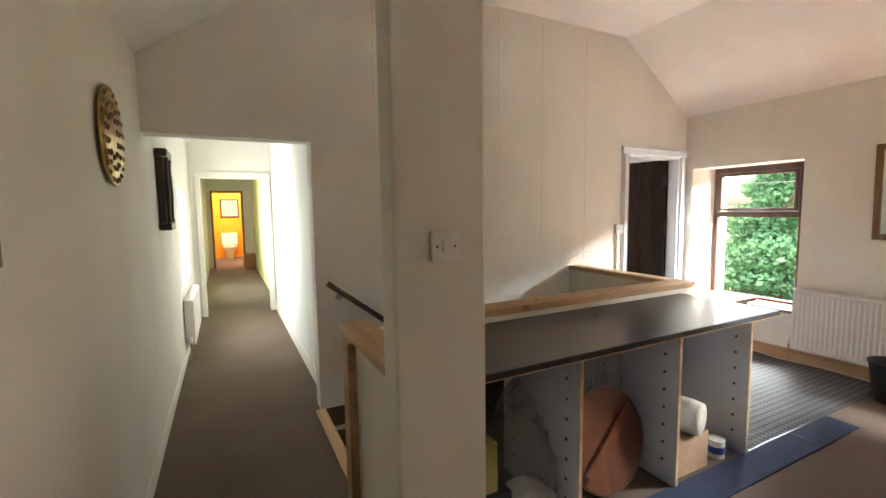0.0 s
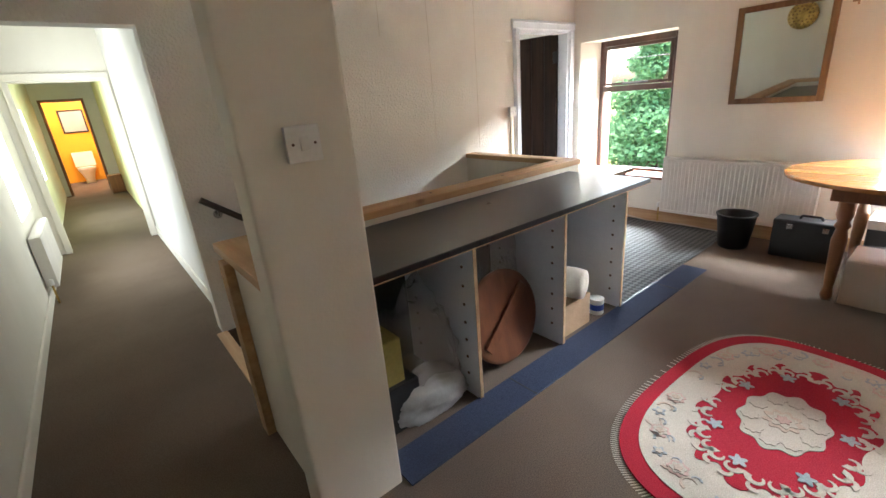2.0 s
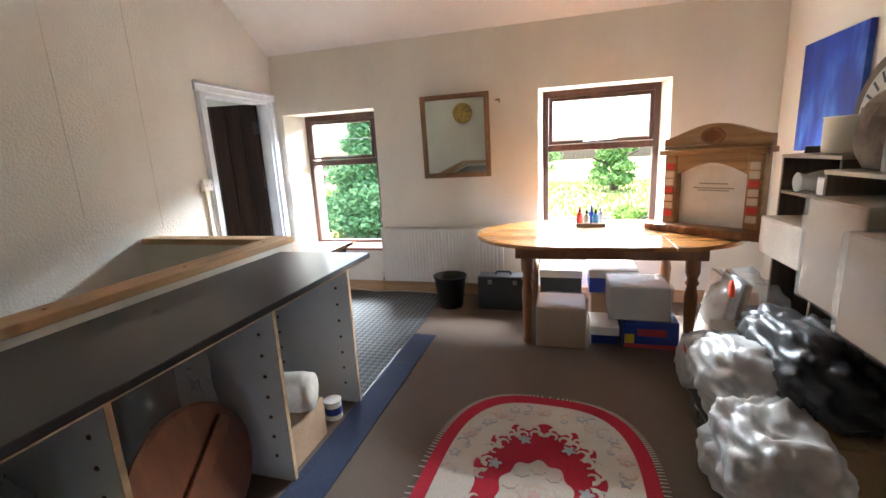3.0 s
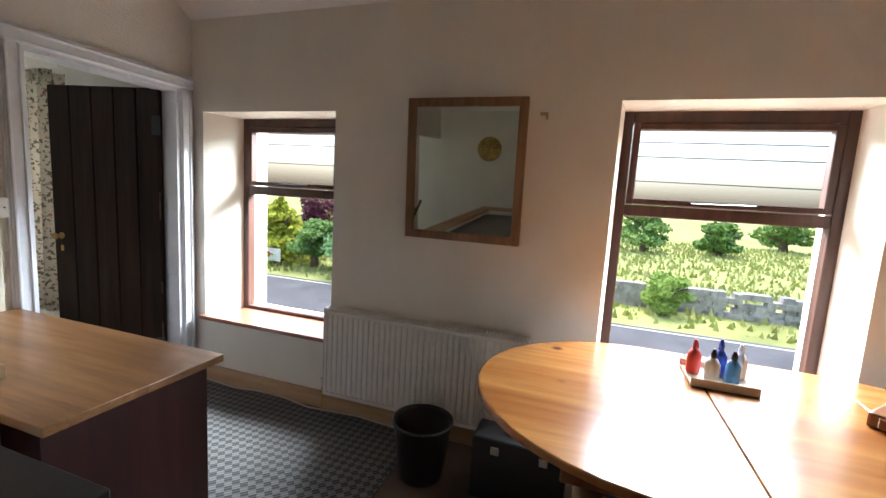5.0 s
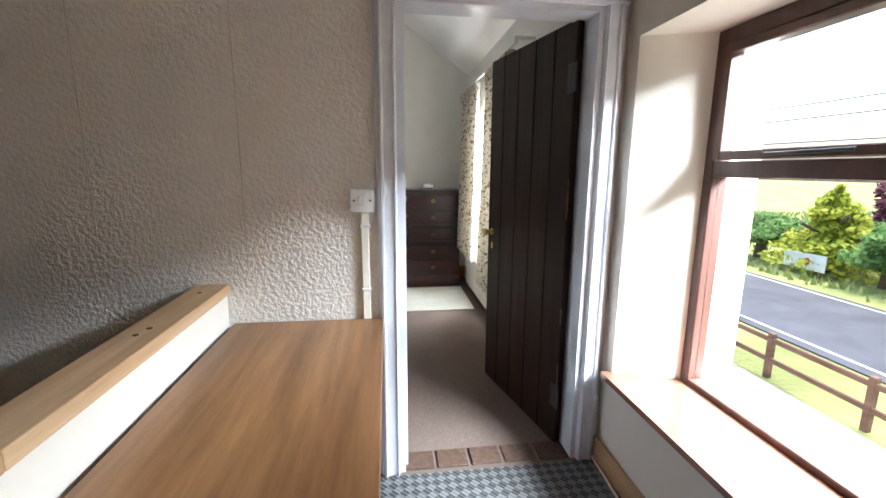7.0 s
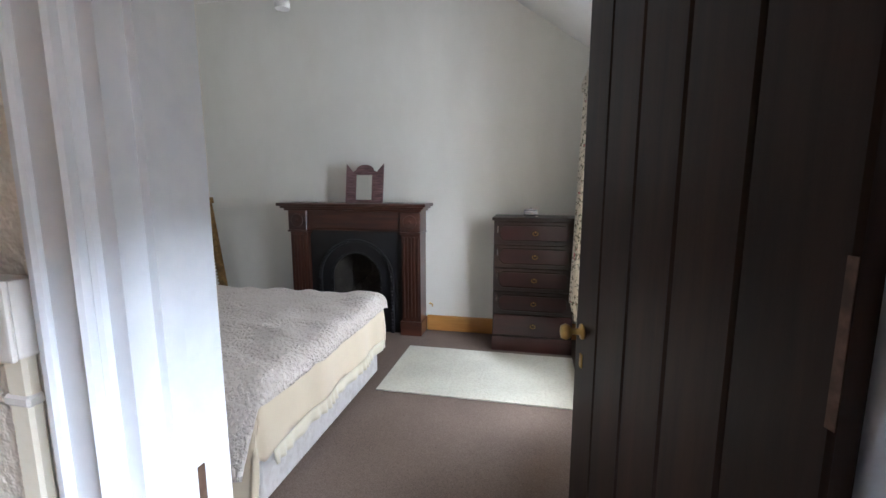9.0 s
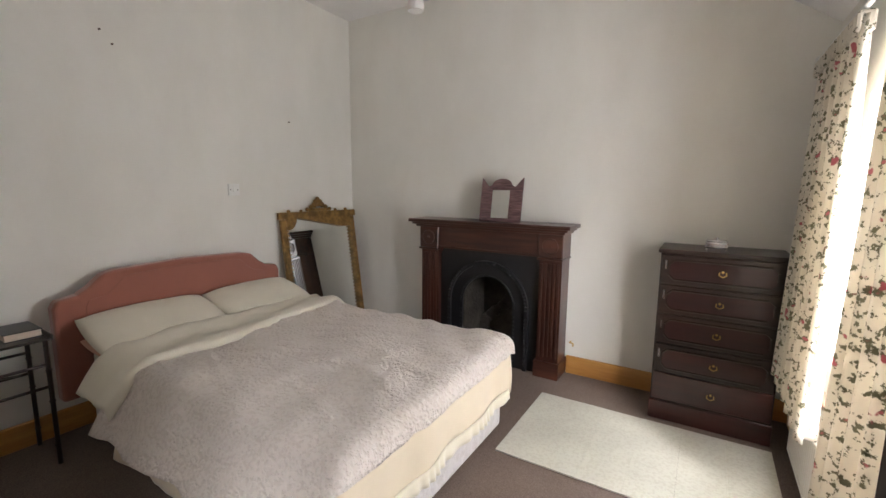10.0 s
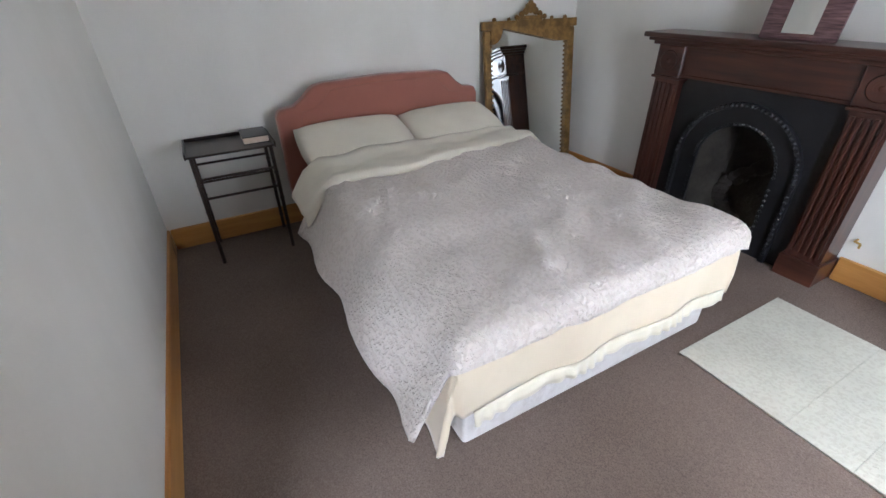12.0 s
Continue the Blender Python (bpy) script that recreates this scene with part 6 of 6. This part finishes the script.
# side table with a book
stb = thing("side_table", "dark wooden folding tray table by the bed", "side table", (-3.58, 0.63, 0.003))
part("tray", B(-3.745, -3.415, 0.40, 0.87, 0.69, 0.703, bev=0.003), DARKWOOD, stb)
for r in ((-3.75, -3.41, 0.39, 0.3995), (-3.75, -3.41, 0.8705, 0.88), (-3.75, -3.7455, 0.40, 0.87)):
    part("tray_rim", B(*r, 0.688, 0.722, bev=0.003), DARKWOOD, stb)
for y in (0.42, 0.85):
    for x, xb in ((-3.43, -3.425), (-3.73, -3.735)):
        bm = rod(bmesh.new(), (x, y, 0.689), (xb, y, 0.003), 0.011, 10)
        for z in (0.1, 0.35, 0.52):
            lathe(bm, [(0.011, 0), (0.015, 0.008), (0.011, 0.016)], x, y, z, 10)
        part("leg", bm, DARKWOOD, stb)
for x in (-3.43, -3.73):
    for z in (0.44, 0.56):
        part("rail", rod(bmesh.new(), (x, 0.43, z), (x, 0.84, z), 0.008), DARKWOOD, stb)
part("brace", rod(bmesh.new(), (-3.43, 0.62, 0.555), (-3.70, 0.80, 0.45), 0.006), DARKWOOD, stb)
book = thing("book", "thick dark book lying on the side table", "book", (-3.6, 0.78, 0.7035), turn=8)
part("pages", B(-3.69, -3.485, 0.715, 0.855, 0.709, 0.742), CARDLIGHT, book)
part("cover", B(-3.695, -3.48, 0.71, 0.86, 0.7425, 0.747, bev=0.001), BLACKPL, book)
part("cover", B(-3.695, -3.48, 0.71, 0.86, 0.7035, 0.7085, bev=0.001), BLACKPL, book)


# curtains
def curtain(label, y0, y1, x, z0, z1, folds, seed, end):
    root = thing("curtain", label, "curtain", (x, (y0 + y1) / 2, z0), "bedroom curtains")
    bm = bmesh.new()
    def fn(u, v):
        z = z0 + v * (z1 - z0)
        amp = 0.022 + 0.022 * (1 - v)
        back = 0.105 * max(0.0, 1 - abs(u - end) / 0.07) ** 0.5
        w = y0 + u * (y1 - y0) + 0.05 * (1 - v) * (u - 0.5)
        return Vector((x - amp * math.sin(u * folds * 6.283 + seed + 0.8 * noise.noise(Vector((u * 3, v * 2, seed)))) - 0.02 * (1 - v) + back, w + 0.01 * noise.noise(Vector((u * 5, v * 3, seed))), z + (0.012 * math.sin(u * folds * 6.283) if v == 0 else 0)))
    sheet(bm, fn, 90, 36)
    thick(part("cloth", bm, FLORAL, root, smooth=True), 0.003)
    bm = bmesh.new()
    for i in range(int(folds * 2)):
        y = y0 + (i + 0.5) * (y1 - y0) / (folds * 2)
        box(bm, x - 0.035, x + 0.02, y - 0.012, y + 0.012, z1 - 0.06, z1 + 0.02, 0.008)
    tagged(part("gathered_heading", bm, FLORAL, root), kind="stuff")
    return root


curtain("floral cotton curtain hanging by the chest of drawers", 2.32, 3.14, -0.12, 0.45, 2.13, 7, 0.3, 1)
curtain("floral cotton curtain gathered beside the door", 1.22, 1.95, -0.12, 0.34, 2.13, 6, 1.7, 0)
pole = thing("curtain_rail", "white curtain pole above the bedroom window", "curtain pole", (-0.13, 2.4, 2.14))
part("pole", rod(bmesh.new(), (-0.13, 1.12, 2.165), (-0.13, 3.24, 2.165), 0.011, 12), WHITEPLASTIC, pole)
for y in (1.14, 3.21):
    part("bracket", B(-0.14, -0.001, y - 0.012, y + 0.012, 2.18, 2.20, bev=0.003), WHITEPLASTIC, pole)

pl_ = thing("pendant_lamp", "small white pendant lamp holder on a flex", "lamp", (-2.08, 2.26, 3.12))
part("rose", lathe(bmesh.new(), [(0.04, 0), (0.045, 0.015), (0.02, 0.03)], -2.08, 2.26, 3.099, 16), WHITEPLASTIC, pl_)
part("flex", rod(bmesh.new(), (-2.08, 2.26, 2.60), (-2.08, 2.26, 3.10), 0.004), WHITEPLASTIC, pl_)
part("shade", lathe(bmesh.new(), [(0.045, 0), (0.05, 0.03), (0.035, 0.08), (0.015, 0.12)], -2.08, 2.26, 2.49, 18), WHITEPLASTIC, pl_)
nl = bmesh.new()
for y, z in ((1.42, 2.35), (1.36, 2.42), (2.72, 2.05)):
    rod(nl, (PART_B + 0.001, y, z), (PART_B + 0.012, y, z), 0.006)
single("wall_nails", nl, HOLE, "bare picture nails in the bedroom wall", "nails")

# ---- outside ----
GZ = -3.1
gnd = bmesh.new()
box(gnd, -200, 200, -250, 250, GZ - 0.5, GZ - 0.02)
structure("ground", gnd, GRASSGROUND, "rough green meadow")
road = bmesh.new()
prism(road, [(9.0, -120), (14.5, -120), (15.5, 120), (10.0, 120)], "z", GZ - 0.015, GZ + 0.02)
structure("road", road, ASPHALT, "grey asphalt country road")
ln = bmesh.new()
prism(ln, [(9.35, -120), (9.45, -120), (10.45, 120), (10.35, 120)], "z", GZ + 0.021, GZ + 0.026)
prism(ln, [(14.1, -120), (14.2, -120), (15.2, 120), (15.1, 120)], "z", GZ + 0.021, GZ + 0.026)
structure("road_marking", ln, LINEPAINT, "white road edge lines")
structure("pavement", prism(bmesh.new(), [(0.5, -40), (7.0, -40), (7.0, 40), (0.5, 40)], "z", GZ - 0.015, GZ + 0.03), plain("gravel", (0.36, 0.33, 0.28), 0.95, 0.3, 1.5, 30, 0.6, 0.02), "pale gravel forecourt")

fc = thing("garden_fence", "low brown post and rail fence by the road", "fence", (7.3, 4, GZ))
for i in range(14):
    y = -10 + i * 2.0
    part("post", B(7.22, 7.34, y, y + 0.12, GZ - 0.1, GZ + 1.0, bev=0.01), FENCE, fc)
for z in (0.35, 0.80):
    part("rail", B(7.23, 7.29, -10.2, 16.5, GZ + z, GZ + z + 0.11, bev=0.01), FENCE, fc)


def scatter(bm, blobs, count, size, seed):
    """Many small leaf clumps inside a set of soft blobs (centre, radii)."""
    r = random.Random(seed)
    for _ in range(count):
        c, rad = blobs[r.randrange(len(blobs))]
        while True:
            p = Vector((r.uniform(-1, 1), r.uniform(-1, 1), r.uniform(-1, 1)))
            if 0.35 < p.length < 1:
                break
        p = Vector(c) + Vector((p.x * rad[0], p.y * rad[1], p.z * rad[2]))
        s = size * r.uniform(0.6, 1.4)
        a = Vector((r.uniform(-1, 1), r.uniform(-1, 1), r.uniform(-0.4, 1))).normalized() * s
        b = a.orthogonal().normalized() * s * r.uniform(0.4, 0.8)
        vs = [bm.verts.new(p + q) for q in (-a, b, a, -b)]
        bm.faces.new(vs)
    return bm


def plant(name, label, x, y, h, w, mat, count, size, seed, shape="bush", base=GZ):
    root = thing(name, label, "conifer" if shape == "cone" else ("tree" if shape == "tree" else "bush"), (x, y, base - 0.05))
    r = random.Random(seed)
    bm = bmesh.new()
    lathe(bm, [(w * 0.07, 0), (w * 0.05, h * 0.3), (w * 0.015, h * 0.85)], x, y, base - 0.05, 8)
    for i in range(5):
        a = r.uniform(0, 6.28)
        z = base + h * r.uniform(0.25, 0.6)
        rod(bm, (x, y, z), (x + w * 0.35 * math.cos(a), y + w * 0.35 * math.sin(a), z + h * 0.2), w * 0.015, 6)
    part("trunk", bm, BARK, root)
    blobs = []
    if shape == "cone":
        for i in range(16):
            t = i / 15
            k = (1 - t) ** 0.7 * w * 0.42
            a = r.uniform(0, 6.28)
            blobs.append(((x + k * 0.35 * math.cos(a), y + k * 0.35 * math.sin(a), base + h * (0.08 + 0.88 * t)), (k + 0.12, k + 0.12, h * 0.09)))
    else:
        lo = 0.2 if shape == "bush" else 0.42
        for i in range(14):
            a, d = r.uniform(0, 6.28), r.uniform(0, 0.36) * w
            blobs.append(((x + d * math.cos(a), y + d * math.sin(a), base + h * r.uniform(lo, 0.85)), (w * r.uniform(0.14, 0.26), w * r.uniform(0.14, 0.26), h * r.uniform(0.09, 0.18))))
    tagged(part("crown", scatter(bmesh.new(), blobs, count, size, seed), mat, root), kind="stuff")
    return root


plant("conifer", "golden green conifer beyond the road", 18.5, 14.6, 3.7, 4.6, LEAFGOLD, 6500, 0.13, 1, "cone")
plant("bush", "dense green hedge bush beyond the road", 18.2, 12.0, 2.9, 3.6, LEAFDARK, 5000, 0.12, 2)
plant("bush", "dense green roadside bush", 18.6, 18.2, 2.6, 4.6, LEAFDARK, 5000, 0.12, 3)
plant("bush", "leafy green hedge bush", 18.0, 22.5, 2.8, 5.0, LEAFDARK, 3500, 0.14, 9)
plant("tree", "copper leaved tree behind the hedge", 22.5, 15.0, 4.4, 4.0, LEAFRED, 3000, 0.14, 4, "tree")
plant("conifer", "tall blue-green conifer beyond the road", 18.0, 7.6, 7.4, 6.5, LEAFFIR, 16000, 0.13, 5, "cone")
for i, (x, y, h, w) in enumerate(((45, -8.0, 5.2, 6.5), (47, -15.0, 3.4, 5.0), (60, -25.0, 4.2, 8.0), (62, 2.0, 5.0, 9.0), (70, -45.0, 5.0, 9.0))):
    plant("tree", "rounded green tree in the meadow", x, y, h, w, LEAFDARK, 2200, 0.24, 20 + i, "bush")
plant("bush", "bright green shrub before the stone wall", 17.6, -5.9, 1.9, 2.2, leaves_mat("fresh_leaves", (0.16, 0.27, 0.04), (0.34, 0.46, 0.10)), 2600, 0.10, 41)
sg = thing("roadside_sign", "white board with a red badge beside the road", "sign", (16.9, 14.2, GZ))
part("board", B(16.88, 16.93, 13.3, 15.2, GZ + 0.30, GZ + 1.0, bev=0.01), PAPERWHITE, sg)
part("post", B(16.94, 17.0, 13.5, 13.6, GZ - 0.05, GZ + 0.95), FENCE, sg)
part("post", B(16.94, 17.0, 14.9, 15.0, GZ - 0.05, GZ + 0.95), FENCE, sg)
bm = rod(bmesh.new(), (16.879, 14.1, GZ + 0.66), (16.872, 14.1, GZ + 0.66), 0.15, 18)
part("badge", bm, REDINK, sg, "red badge")
wl = bmesh.new()
r = random.Random(8)
for row in range(5):
    y = -40.0
    while y < 9.5:
        w = r.uniform(0.22, 0.55)
        if r.random() > 0.05 * row:
            b0 = 18.6 + r.uniform(-0.07, 0.07)
            box(wl, b0, b0 + 0.5, y, y + w - 0.02, GZ + row * 0.22 - 0.05, GZ + row * 0.22 + 0.19 + r.uniform(-0.03, 0.02), 0.0)
        y += w
single("dry_stone_wall", wl, STONE, "tumbled grey dry stone wall along the meadow", "stone wall", kind="stuff")
gs = bmesh.new()
r = random.Random(3)
for _ in range(16000):
    x, y = r.uniform(15.6, 60), r.uniform(-45, 40)
    if 18.4 < x < 19.3 and y < 9.8:
        continue
    h, a = r.uniform(0.12, 0.42), r.uniform(0, 3.14)
    dx, dy = 0.12 * math.cos(a), 0.12 * math.sin(a)
    v = [gs.verts.new(q) for q in ((x - dx, y - dy, GZ - 0.02), (x + dx, y + dy, GZ - 0.02), (x + r.uniform(-0.2, 0.2), y, GZ + h))]
    gs.faces.new(v)
single("meadow_grass", gs, leaves_mat("grass_blades", (0.30, 0.34, 0.10), (0.44, 0.45, 0.16)), "long pale green meadow grass", "grass", kind="stuff")
wr = bmesh.new()
for z, x in ((2.45, 12), (1.75, 12.4), (2.9, 12.2)):
    rod(wr, (x, -60, z), (x, 60, z + 0.9), 0.018, 5)
for py in (-60, 60):
    rod(wr, (12.2, py, GZ - 0.1), (12.2, py, 4.2), 0.12, 8)
single("overhead_wires", wr, BLACKPL, "dark overhead wires along the road", "wires")
